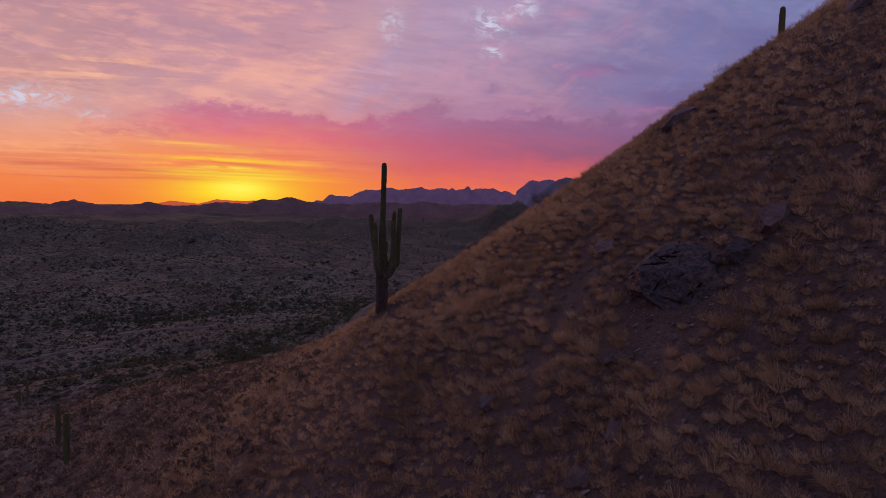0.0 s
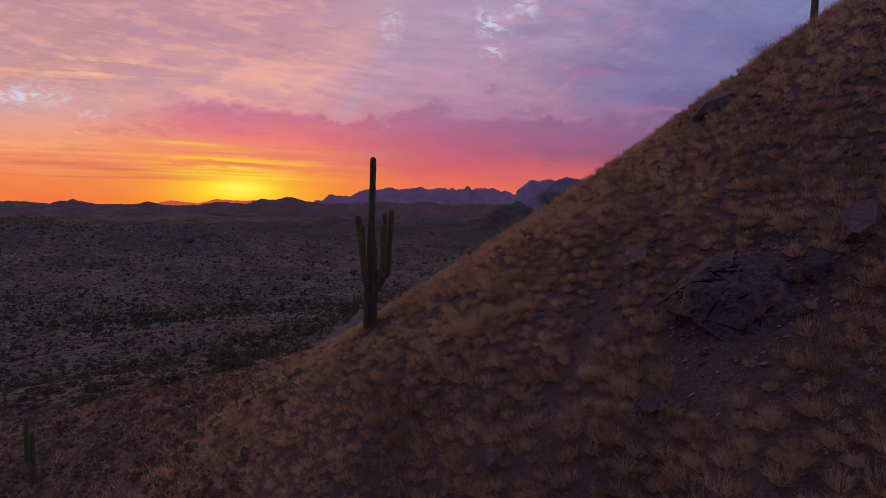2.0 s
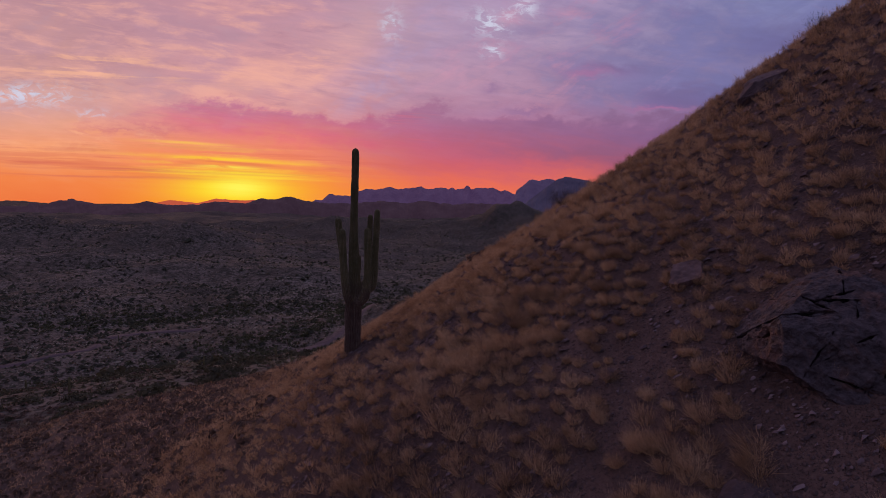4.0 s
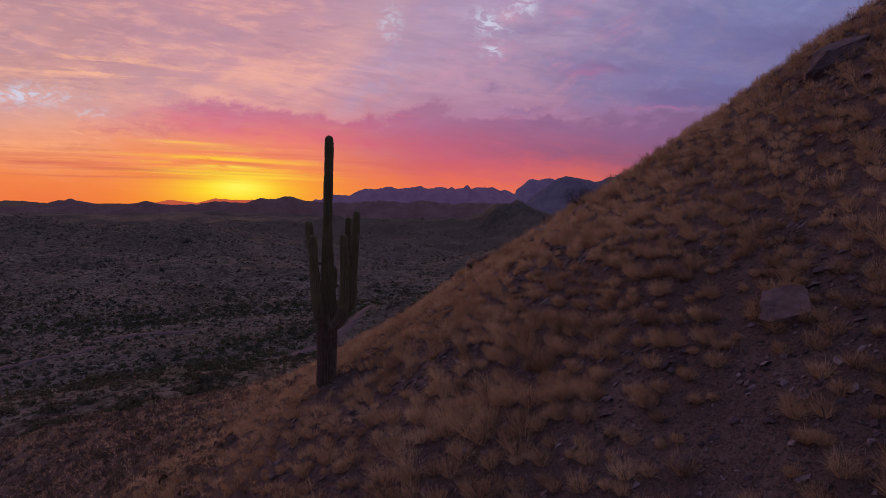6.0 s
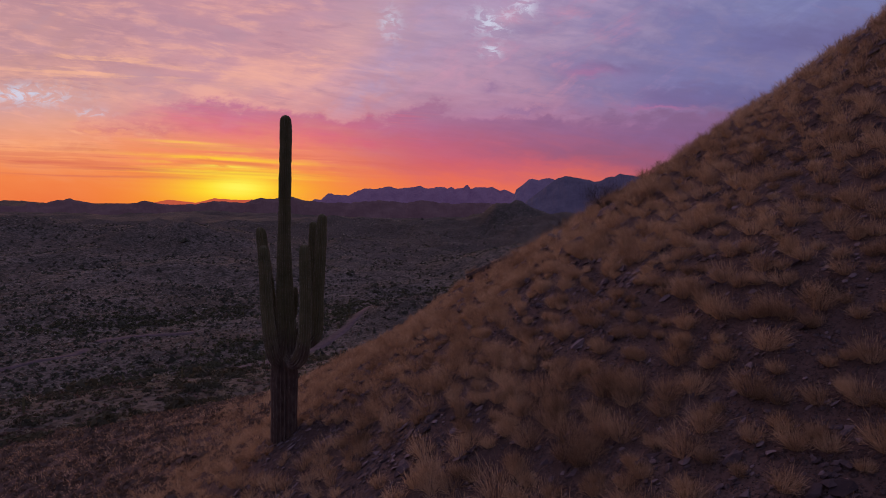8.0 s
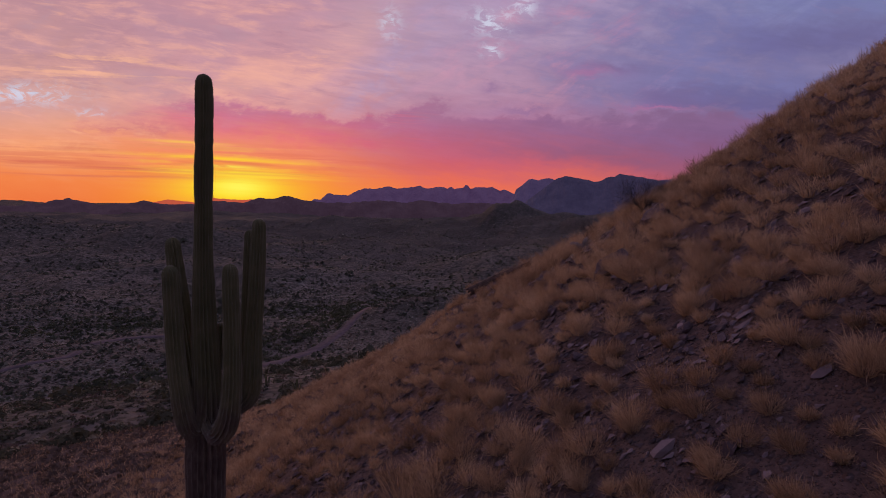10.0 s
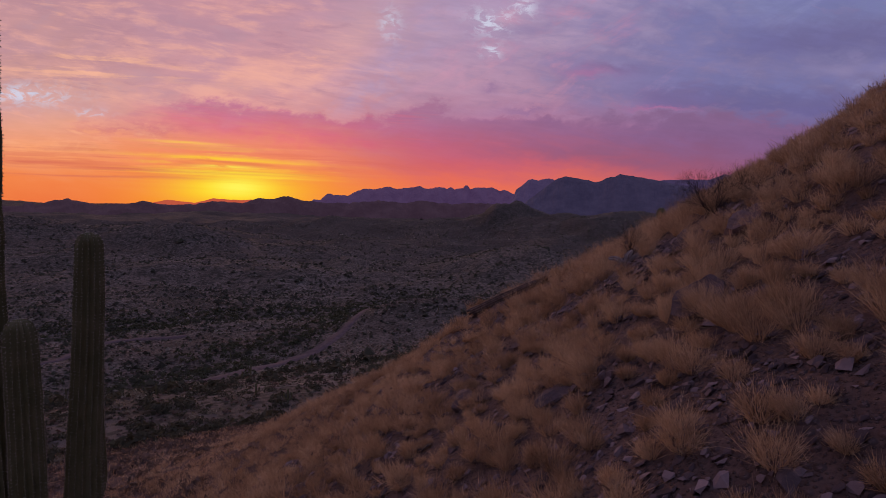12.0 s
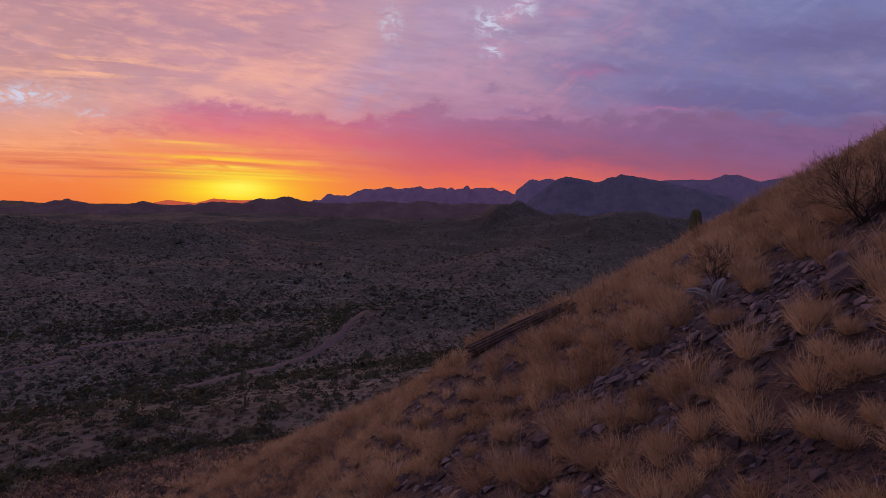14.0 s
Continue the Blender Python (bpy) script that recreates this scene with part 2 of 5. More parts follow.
def mat_ground():
    m, t, b, at = material("desert_ground", 0.95)
    x, y, z = split_xyz(t, at)
    big = noisy(t, at, 0.35, 5.0, 0.6)
    grit = noisy(t, at, 9.0, 6.0, 0.65)
    stones = cells(t, at, 7.0)
    pebbles = cells(t, at, 23.0)
    dirt = ramp(t, big * 0.55 + grit * 0.45, (0.3, (0.058, 0.039, 0.034)), (0.5, (0.122, 0.081, 0.069)), (0.7, (0.222, 0.153, 0.128)))
    dirt = mixed(t, stones.step(0.40, 0.20) * 0.6, dirt, mixed(t, grit, (0.10, 0.075, 0.075), (0.22, 0.17, 0.17)))
    dirt = mixed(t, pebbles.step(0.42, 0.22) * 0.5, dirt, mixed(t, big, (0.07, 0.052, 0.05), (0.24, 0.185, 0.18)))
    # valley soil with scrub on it
    wide = noisy(t, at, 0.012, 6.0, 0.6)
    patch = noisy(t, at, 0.09, 5.0, 0.65)
    soil = ramp(t, wide * 0.6 + patch * 0.4, (0.36, (0.098, 0.088, 0.072)), (0.5, (0.172, 0.152, 0.126)), (0.66, (0.275, 0.244, 0.202)))
    soil = mixed(t, y.step(600.0, 1150.0) * patch.step(0.3, 0.6) * 0.6, soil, (0.078, 0.058, 0.054))
    tufty = cells(t, at, 0.62)
    soil = mixed(t, (tufty + (patch - 0.5) * 0.8).step(0.62, 0.36) * 0.72, soil, (0.052, 0.052, 0.036))
    spots = cells(t, at, 0.24)
    scrub = (spots + (patch - 0.5) * 0.7).step(0.54, 0.38) * y.step(260.0, 520.0)
    soil = mixed(t, scrub * 0.75, soil, (0.040, 0.042, 0.030))
    col = mixed(t, (z + (big - 0.5) * 8.0).step(-24.0, -15.0) * y.step(240.0, 130.0), soil, dirt)
    t.links.new(col.out, b.inputs["Base Color"])
    bump(t, b, grit * 0.5 + stones.step(0.40, 0.1) * 0.8 + pebbles.step(0.45, 0.1) * 0.4, 1.0, 0.08)
    return m


def mat_grass():
    m, t, b, at = material("dry_grass", 0.8)
    r = island(t)
    tuft = noisy(t, at, 1.3, 3.0, 0.6)
    wide = noisy(t, at, 0.22, 3.0, 0.6)
    col = ramp(t, r * 0.30 + tuft * 0.95 + wide * 0.60 - 0.42, (0.2, (0.19, 0.124, 0.076)), (0.42, (0.42, 0.288, 0.176)), (0.6, (0.62, 0.452, 0.284)), (0.8, (0.76, 0.605, 0.41)))
    t.links.new(col.out, b.inputs["Base Color"])
    thin = t.nodes.new("ShaderNodeBsdfTranslucent")
    t.links.new(col.out, thin.inputs["Color"])
    both = t.nodes.new("ShaderNodeMixShader")
    both.inputs[0].default_value = 0.45
    t.links.new(b.outputs[0], both.inputs[1])
    t.links.new(thin.outputs[0], both.inputs[2])
    t.links.new(both.outputs[0], t.nodes["Material Output"].inputs["Surface"])
    return m


def mat_rock():
    m, t, b, at = material("red_brown_rock", 0.85)
    r = object_random(t)
    grain = noisy(t, at, 5.0, 6.0, 0.65)
    blot = noisy(t, at, 1.4, 3.0, 0.6)
    col = ramp(t, r * 0.35 + blot * 0.5 + grain * 0.25 - 0.05, (0.2, (0.055, 0.042, 0.044)), (0.45, (0.118, 0.088, 0.093)), (0.65, (0.175, 0.130, 0.134)), (0.9, (0.25, 0.205, 0.205)))
    t.links.new(col.out, b.inputs["Base Color"])
    bump(t, b, grain + blot * 0.6, 0.6, 0.05)
    return m


def mat_varnish():
    m, t, b, at = material("dark_varnished_rock", 0.8)
    grain = noisy(t, at, 7.0, 7.0, 0.7)
    blot = noisy(t, at, 1.1, 4.0, 0.6, 0.6)
    pits = cells(t, at, 9.0)
    dark = ramp(t, grain, (0.3, (0.042, 0.036, 0.042)), (0.7, (0.150, 0.126, 0.137)))
    bare = ramp(t, grain, (0.3, (0.090, 0.056, 0.050)), (0.7, (0.23, 0.145, 0.126)))
    col = mixed(t, blot.step(0.50, 0.64), dark, bare)
    t.links.new(col.out, b.inputs["Base Color"])
    bump(t, b, grain + blot * 0.8 + pits.step(0.5, 0.0) * 0.4, 1.0, 0.09)
    return m


def mat_gravel():
    m, t, b, at = material("broken_stone", 0.9)
    r = island(t)
    grain = noisy(t, at, 12.0, 4.0, 0.6)
    col = ramp(t, r * 0.7 + grain * 0.3, (0.1, (0.040, 0.030, 0.033)), (0.5, (0.122, 0.091, 0.096)), (0.9, (0.31, 0.245, 0.252)))
    t.links.new(col.out, b.inputs["Base Color"])
    bump(t, b, grain, 0.4, 0.02)
    return m


def mat_cactus(name, woody):
    m, t, b, at = material(name, 0.7)
    x, y, z = split_xyz(t, at)
    n = noisy(t, at, 3.0, 5.0, 0.6)
    f = noisy(t, vec(t, x * 14.0, y * 14.0, z * 5.0), 1.0, 4.0, 0.6)
    skin = ramp(t, n * 0.6 + f * 0.4, (0.3, (0.12, 0.126, 0.060)), (0.5, (0.195, 0.192, 0.098)), (0.72, (0.29, 0.265, 0.155)))
    if woody:
        bark = ramp(t, n * 0.4 + f * 0.6, (0.3, (0.075, 0.054, 0.046)), (0.5, (0.18, 0.132, 0.110)), (0.7, (0.31, 0.235, 0.195)))
        skin = mixed(t, (z + (n - 0.5) * 2.5).step(3.4, 1.7), skin, bark)
    t.links.new(skin.out, b.inputs["Base Color"])
    bump(t, b, f, 0.5, 0.02)
    return m


def mat_plain(name, dark, light, scale, rough=0.9, bumps=0.4):
    m, t, b, at = material(name, rough)
    n = noisy(t, at, scale, 6.0, 0.65)
    col = ramp(t, n, (0.3, dark), (0.7, light))
    t.links.new(col.out, b.inputs["Base Color"])
    bump(t, b, n, bumps, 0.03)
    return m


def mat_leaves(name, dark, light):
    m, t, b, at = material(name, 0.85)
    r = island(t)
    n = noisy(t, at, 0.05, 3.0, 0.6)
    col = ramp(t, r * 0.5 + n * 0.6, (0.2, dark), (0.85, light))
    t.links.new(col.out, b.inputs["Base Color"])
    thin = t.nodes.new("ShaderNodeBsdfTranslucent")
    t.links.new(col.out, thin.inputs["Color"])
    both = t.nodes.new("ShaderNodeMixShader")
    both.inputs[0].default_value = 0.4
    t.links.new(b.outputs[0], both.inputs[1])
    t.links.new(thin.outputs[0], both.inputs[2])
    t.links.new(both.outputs[0], t.nodes["Material Output"].inputs["Surface"])
    return m


def mat_mountain(name, haze_glow, rocky):
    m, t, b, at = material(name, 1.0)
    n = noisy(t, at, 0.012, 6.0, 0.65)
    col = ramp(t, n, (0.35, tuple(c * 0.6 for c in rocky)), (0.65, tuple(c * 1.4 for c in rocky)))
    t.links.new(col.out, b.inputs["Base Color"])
    # even emission stands in for the haze in front of the range
    b.inputs["Emission Color"].default_value = (*haze_glow, 1)
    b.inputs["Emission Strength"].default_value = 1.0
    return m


VARNISH = mat_varnish()
PINK = mat_plain("pinkish_rock", (0.11, 0.075, 0.072), (0.23, 0.162, 0.156), 3.0)
GROUND, GRASS, ROCK, GRAVEL = mat_ground(), mat_grass(), mat_rock(), mat_gravel()
CACTUS, CACTUS_OLD = mat_cactus("cactus_skin", False), mat_cactus("cactus_skin_with_bark", True)
SPINE = mat_plain("cactus_spine", (0.36, 0.32, 0.25), (0.58, 0.52, 0.43), 8.0)
TWIG = mat_plain("dead_twig", (0.035, 0.028, 0.026), (0.10, 0.078, 0.068), 9.0)
LOGWOOD = mat_plain("weathered_wood", (0.07, 0.045, 0.035), (0.20, 0.14, 0.11), 6.0)
ROADDIRT = mat_plain("pale_road_dirt", (0.085, 0.067, 0.071), (0.165, 0.130, 0.136), 0.3, 0.95)
BRUSH = mat_leaves("brown_brush", (0.085, 0.068, 0.058), (0.24, 0.182, 0.150))
SCRUB = mat_leaves("desert_scrub", (0.046, 0.050, 0.034), (0.135, 0.140, 0.090))
WASH_GREEN = mat_leaves("wash_foliage", (0.052, 0.062, 0.036), (0.125, 0.142, 0.078))
PALE_SCRUB = mat_leaves("dusty_scrub", (0.18, 0.17, 0.12), (0.46, 0.43, 0.33))


# ---- geometry helpers ----
def tri_mesh(name, verts, faces, mat, smooth=False):
    """A mesh from arrays of places and of triangles or quads."""
    verts, faces = np.asarray(verts, np.float32), np.asarray(faces, np.int32)
    k = faces.shape[1]
    me = bpy.data.meshes.new(name)
    me.vertices.add(len(verts))
    me.vertices.foreach_set("co", verts.ravel())
    me.loops.add(faces.size)
    me.loops.foreach_set("vertex_index", faces.ravel())
    me.polygons.add(len(faces))
    me.polygons.foreach_set("loop_start", np.arange(len(faces), dtype=np.int32) * k)
    me.polygons.foreach_set("use_smooth", np.full(len(faces), smooth))
    me.materials.append(mat)
    me.update(calc_edges=True)
    return me


def part(name, me, parent, label=""):
    ob = new(name, me)
    ob.parent = parent
    return tagged(ob, label)


def thing(name, m, label, category, group="", kind=""):
    ob = new(name)
    ob.matrix_world = m
    return tagged(ob, label, category, group, kind)


RNG = np.random.default_rng(11)
PERM = np.random.default_rng(5).permutation(4096)


def lattice(ix, iy, seed):
    return PERM[(PERM[(ix + seed * 131) & 4095] + iy) & 4095] / 4095.0 * 2 - 1


def vnoise(x, y, seed=0):
    """Smooth value noise, -1 to 1."""
    x, y = np.asarray(x, float), np.asarray(y, float)
    ix, iy = np.floor(x).astype(int), np.floor(y).astype(int)
    fx, fy = x - ix, y - iy
    fx, fy = fx * fx * fx * (fx * (fx * 6 - 15) + 10), fy * fy * fy * (fy * (fy * 6 - 15) + 10)
    a = lattice(ix, iy, seed) * (1 - fx) + lattice(ix + 1, iy, seed) * fx
    c = lattice(ix, iy + 1, seed) * (1 - fx) + lattice(ix + 1, iy + 1, seed) * fx
    return a * (1 - fy) + c * fy


def fbm(x, y, octaves=4, seed=0, gain=0.5):
    s, a, f = 0.0, 1.0, 1.0
    for k in range(octaves):
        s = s + a * vnoise(x * f + 17.3 * k, y * f - 9.1 * k, seed + k)
        a, f = a * gain, f * 2.03
    return s


def sstep(x, a, b):
    q = np.clip((x - a) / (b - a), 0, 1)
    return q * q * (3 - 2 * q)


# ---- the land ----
HILL = [1.339, 9.452, 2.423, -0.255, 0.137, -3.491, -0.003, -0.058, -2.396, -0.341, 0.203, 0.027, 0.072, 0.022, 0.533]

SWELLS = [-0.16, -0.21, 0.03, -0.02, -0.28, 0.03, 0.88, -0.12, 0.06, 0.34, 0.4, 0.26, -0.14, 0.27, 0.17, -1.0, -0.13, -0.01, -0.1, -0.26, -0.32, 0.61, -0.09, 0.89, 0.55]


def hill(x, y):
    """The near hillside: a steep spur, highest along y about 40."""
    a, b = np.clip(x / 13.0, -3.4, 3.6), np.clip((y - 32.5) / 19.5, -1.25, 2.7)
    c = HILL
    z = c[0] + c[1] * a + c[2] * b + c[3] * a * b + c[4] * a * a + c[5] * b * b + c[6] * a**3 + c[7] * a * a * b + c[8] * a * b * b
    for k, h_ in enumerate(SWELLS):
        z = z + h_ * np.exp(-((x - (-9, -2, 5, 12, 20)[k % 5]) ** 2 + (y - 18 - 10 * (k // 5)) ** 2) / 42.0)
    z = z + 0.45 * np.exp(-((x + 3.5) ** 2 + (y - 35) ** 2) / 4.0) + 0.9 * np.exp(-((x - 2.5) ** 2 + (y - 49.3) ** 2) / 8.0)
    z = z - 0.22 * np.exp(-((x + 3.35) ** 2 + (y - 33.5) ** 2) / 1.2)
    z = z + 0.42 * np.exp(-((x - 16.5) ** 2 + (y - 35) ** 2) / 26.0)
    return z + c[9] * b**3 + c[10] * b**4 + c[11] * a**4 + c[12] * a**3 * b + c[13] * a * a * b * b + c[14] * a * b**3


# hills of the valley: x, y, height, half-widths along and across, turn in degrees
KNOLLS = [
    (2, 400, 24, 52, 60, 20),
    (172, 1520, 42, 230, 190, 0),
    (172, 1515, 34, 92, 90, 0),
    (-372, 905, 8, 50, 30, 8),
    (330, 1260, 44, 170, 150, 10),
    (520, 1360, 60, 240, 170, -10),
    (-395, 900, 26, 120, 60, 5),
    (-620, 960, 22, 200, 80, 15),
    (-300, 620, 12, 120, 50, 20),
    (120, 800, 26, 90, 130, 0),
    (-900, 1500, 8, 260, 120, 0),
    (-250, 1600, 20, 220, 100, 0),
]


def valley(x, y):
    s = y - 0.75 * x
    z = -23.0 - 54.0 * sstep(s, 100, 400) + 8.0 * sstep(s, 600, 1800) - 6.0 * sstep(s, 1800, 4200)
    far = sstep(np.hypot(x, y), 150, 900)
    z = z + fbm(x / 260, y / 260, 5, 3, 0.52) * 12.0 * far + fbm(x / 60, y / 60, 4, 9) * (1.2 + 3.0 * far)
    for kx, ky, kh, ka, kb, kt in KNOLLS:
        c, s2 = math.cos(radians(kt)), math.sin(radians(kt))
        p, q = (x - kx) * c + (y - ky) * s2, -(x - kx) * s2 + (y - ky) * c
        z = z + kh * np.exp(-((p / ka) ** 2) - (q / kb) ** 2) * (1 + 0.16 * fbm(x / 70, y / 70, 4, 21))
    return z


def land(x, y):
    """Height of the ground."""
    x, y = np.asarray(x, float), np.asarray(y, float)
    hl = hill(x, y) - np.maximum(0, np.hypot(np.maximum(np.abs(x) - 44, 0), np.maximum(y - 85, 0))) * 0.6
    va = valley(x, y)
    k = 1.8
    d = (hl - va) / k
    z = va + k * np.logaddexp(0, np.clip(d, -40, 40)) + np.where(d > 40, hl - va - 40 * k, 0)
    near = 1 - sstep(np.hypot(x, y - 30), 60, 110)
    return z + near * (0.16 * fbm(x / 3.1, y / 3.1, 3, 31) + 0.05 * fbm(x / 1.15, y / 1.15, 1, 37))


def spaced(lo, a, b, hi, step, grow):
    """Coordinates evenly spaced from a to b and growing wider outside."""
    out = list(np.arange(a, b, step))
    d, q = step, b
    while q < hi:
        out.append(q)
        d *= grow
        q += d
    d, q = step, a
    low = []
    while q > lo:
        d *= grow
        q -= d
        low.append(q)
    return np.array(low[::-1] + out)


# the sheet fans out with distance, so that the far relief keeps its detail
gx = spaced(-1200, -76, 60, 1200, 0.5, 1.3)
gy = np.concatenate([spaced(-700, 10, 16, 16, 0.42, 1.12)[:-1], spaced(16, 16, 56, 4800, 0.42, 1.0135)])
XX, YY = np.meshgrid(gx, gy)
XX = XX * (1 + np.maximum(YY, 0) / 100)
ZZ = land(XX, YY)
nx, ny = len(gx), len(gy)
idx = np.arange(nx * ny).reshape(ny, nx)
quads = np.stack([idx[:-1, :-1], idx[:-1, 1:], idx[1:, 1:], idx[1:, :-1]], -1).reshape(-1, 4)
ground = new("ground", tri_mesh("ground", np.stack([XX, YY, ZZ], -1).reshape(-1, 3), quads, GROUND, True))
tagged(ground, "reddish stony desert hillside running down to a scrub valley", "ground", kind="structure")


# ---- far mountains ----
def mountain(name, dist, depth, floor, body, mat, label, seed, rough=1.0):
    """A range at a distance, in degrees: body is its outline (azimuth, elevation)."""
    a0, a1 = body[0][0], body[-1][0]
    na, nd = int((a1 - a0) * 18) + 2, 19
    az = np.linspace(a0, a1, na)
    top = np.interp(az, [p[0] for p in body], [p[1] for p in body])
    top = top + 0.12 * rough * fbm(az * 2.1, az * 0 + seed, 5, seed, 0.55) * sstep(top, floor, floor + 0.6)
    back_off = np.linspace(-1, 1, nd)
    AZ, B = np.meshgrid(np.radians(az), back_off)
    R = dist + depth * B
    crest = np.tan(np.radians(top))[None, :] * dist + EYE
    base = math.tan(radians(floor)) * dist - 60
    rid = fbm(np.degrees(AZ) * 1.3 + B * 0.8, B * 2.4, 4, seed + 4, 0.55)
    f = np.clip(1 - np.abs(B) ** 1.15, 0, 1) * (1 + 0.30 * rid * np.abs(B) ** 0.7 * (1 - np.abs(B)))
    Z = base + (crest - base) * np.clip(f, 0, 1.0)
    V = np.stack([np.sin(AZ) * R, np.cos(AZ) * R, Z], -1).reshape(-1, 3)
    k = np.arange(na * nd).reshape(nd, na)
    Q = np.stack([k[:-1, :-1], k[:-1, 1:], k[1:, 1:], k[1:, :-1]], -1).reshape(-1, 4)
    ob = new(name, tri_mesh(name, V, Q, mat, False))
    return tagged(ob, label, "mountain", kind="structure")


# first colour: painted distance haze, emitted by the slopes; second: the rock
M_PURPLE = mat_mountain("purple_haze_glow_rock", (0.043, 0.022, 0.064), (0.10, 0.08, 0.09))
M_BLUE = mat_mountain("blue_haze_glow_rock", (0.018, 0.015, 0.040), (0.075, 0.065, 0.07))
M_FARBLUE = mat_mountain("far_blue_haze_glow_rock", (0.036, 0.024, 0.066), (0.08, 0.07, 0.08))
M_DARK = mat_mountain("dusky_haze_glow_rock", (0.024, 0.012, 0.022), (0.07, 0.055, 0.05))
# strong orange emission imitates sunset haze over these hills
M_GLOW = mat_mountain("orange_haze_glow_rock", (0.50, 0.085, 0.040), (0.1, 0.05, 0.04))
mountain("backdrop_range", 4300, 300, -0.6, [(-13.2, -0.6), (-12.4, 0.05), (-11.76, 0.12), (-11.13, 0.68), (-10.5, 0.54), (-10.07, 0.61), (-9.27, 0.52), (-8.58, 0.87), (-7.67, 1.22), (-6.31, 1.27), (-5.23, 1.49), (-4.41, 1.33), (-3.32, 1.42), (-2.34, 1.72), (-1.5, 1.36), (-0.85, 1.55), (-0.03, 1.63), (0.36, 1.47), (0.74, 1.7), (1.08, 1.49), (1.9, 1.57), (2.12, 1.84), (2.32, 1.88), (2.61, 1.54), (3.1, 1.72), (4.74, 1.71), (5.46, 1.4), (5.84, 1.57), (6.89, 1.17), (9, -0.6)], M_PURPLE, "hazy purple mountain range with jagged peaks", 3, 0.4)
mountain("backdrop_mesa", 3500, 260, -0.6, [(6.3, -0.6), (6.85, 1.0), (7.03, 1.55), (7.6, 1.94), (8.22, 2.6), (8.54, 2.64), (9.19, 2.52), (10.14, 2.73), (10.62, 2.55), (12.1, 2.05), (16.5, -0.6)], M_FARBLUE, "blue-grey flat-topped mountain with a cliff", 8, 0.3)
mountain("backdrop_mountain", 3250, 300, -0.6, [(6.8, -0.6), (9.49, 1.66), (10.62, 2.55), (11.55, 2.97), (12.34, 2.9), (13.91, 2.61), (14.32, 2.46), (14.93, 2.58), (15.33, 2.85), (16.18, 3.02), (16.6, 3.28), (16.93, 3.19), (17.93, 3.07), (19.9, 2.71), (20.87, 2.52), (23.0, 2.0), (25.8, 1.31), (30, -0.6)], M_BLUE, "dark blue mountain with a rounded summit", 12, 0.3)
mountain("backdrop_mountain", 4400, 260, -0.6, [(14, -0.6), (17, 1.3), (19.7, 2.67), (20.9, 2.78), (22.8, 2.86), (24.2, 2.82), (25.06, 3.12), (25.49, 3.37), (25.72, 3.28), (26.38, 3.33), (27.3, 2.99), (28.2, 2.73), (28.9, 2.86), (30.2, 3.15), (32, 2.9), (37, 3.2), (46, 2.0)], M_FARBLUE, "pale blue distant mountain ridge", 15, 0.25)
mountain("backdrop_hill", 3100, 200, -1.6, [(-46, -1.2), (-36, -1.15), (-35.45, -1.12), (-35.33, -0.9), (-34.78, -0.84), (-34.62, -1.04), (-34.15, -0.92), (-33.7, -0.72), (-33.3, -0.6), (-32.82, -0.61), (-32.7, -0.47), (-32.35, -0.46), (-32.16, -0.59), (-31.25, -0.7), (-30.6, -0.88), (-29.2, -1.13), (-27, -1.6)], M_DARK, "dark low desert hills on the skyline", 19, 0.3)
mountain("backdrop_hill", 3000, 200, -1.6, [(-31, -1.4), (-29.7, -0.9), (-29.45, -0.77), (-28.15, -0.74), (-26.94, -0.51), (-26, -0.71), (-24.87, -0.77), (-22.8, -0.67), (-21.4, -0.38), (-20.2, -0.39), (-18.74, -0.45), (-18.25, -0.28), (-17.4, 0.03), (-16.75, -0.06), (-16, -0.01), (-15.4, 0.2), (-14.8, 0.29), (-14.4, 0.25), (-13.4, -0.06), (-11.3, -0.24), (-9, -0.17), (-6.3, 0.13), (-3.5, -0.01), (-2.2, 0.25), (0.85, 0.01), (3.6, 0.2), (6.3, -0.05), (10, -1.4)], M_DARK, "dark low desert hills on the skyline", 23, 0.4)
mountain("backdrop_hill", 4600, 60, -0.9, [(-28, -0.95), (-26.5, -0.67), (-25.6, -0.45), (-25.1, -0.36), (-24.3, -0.41), (-22.9, -0.55), (-21.96, -0.29), (-21.3, -0.09), (-20.5, -0.15), (-19.1, -0.2), (-18.1, -0.12), (-17.3, -0.26), (-16, -0.9)], M_GLOW, "low hills with orange sunset haze painted as their glow", 27, 0.2)


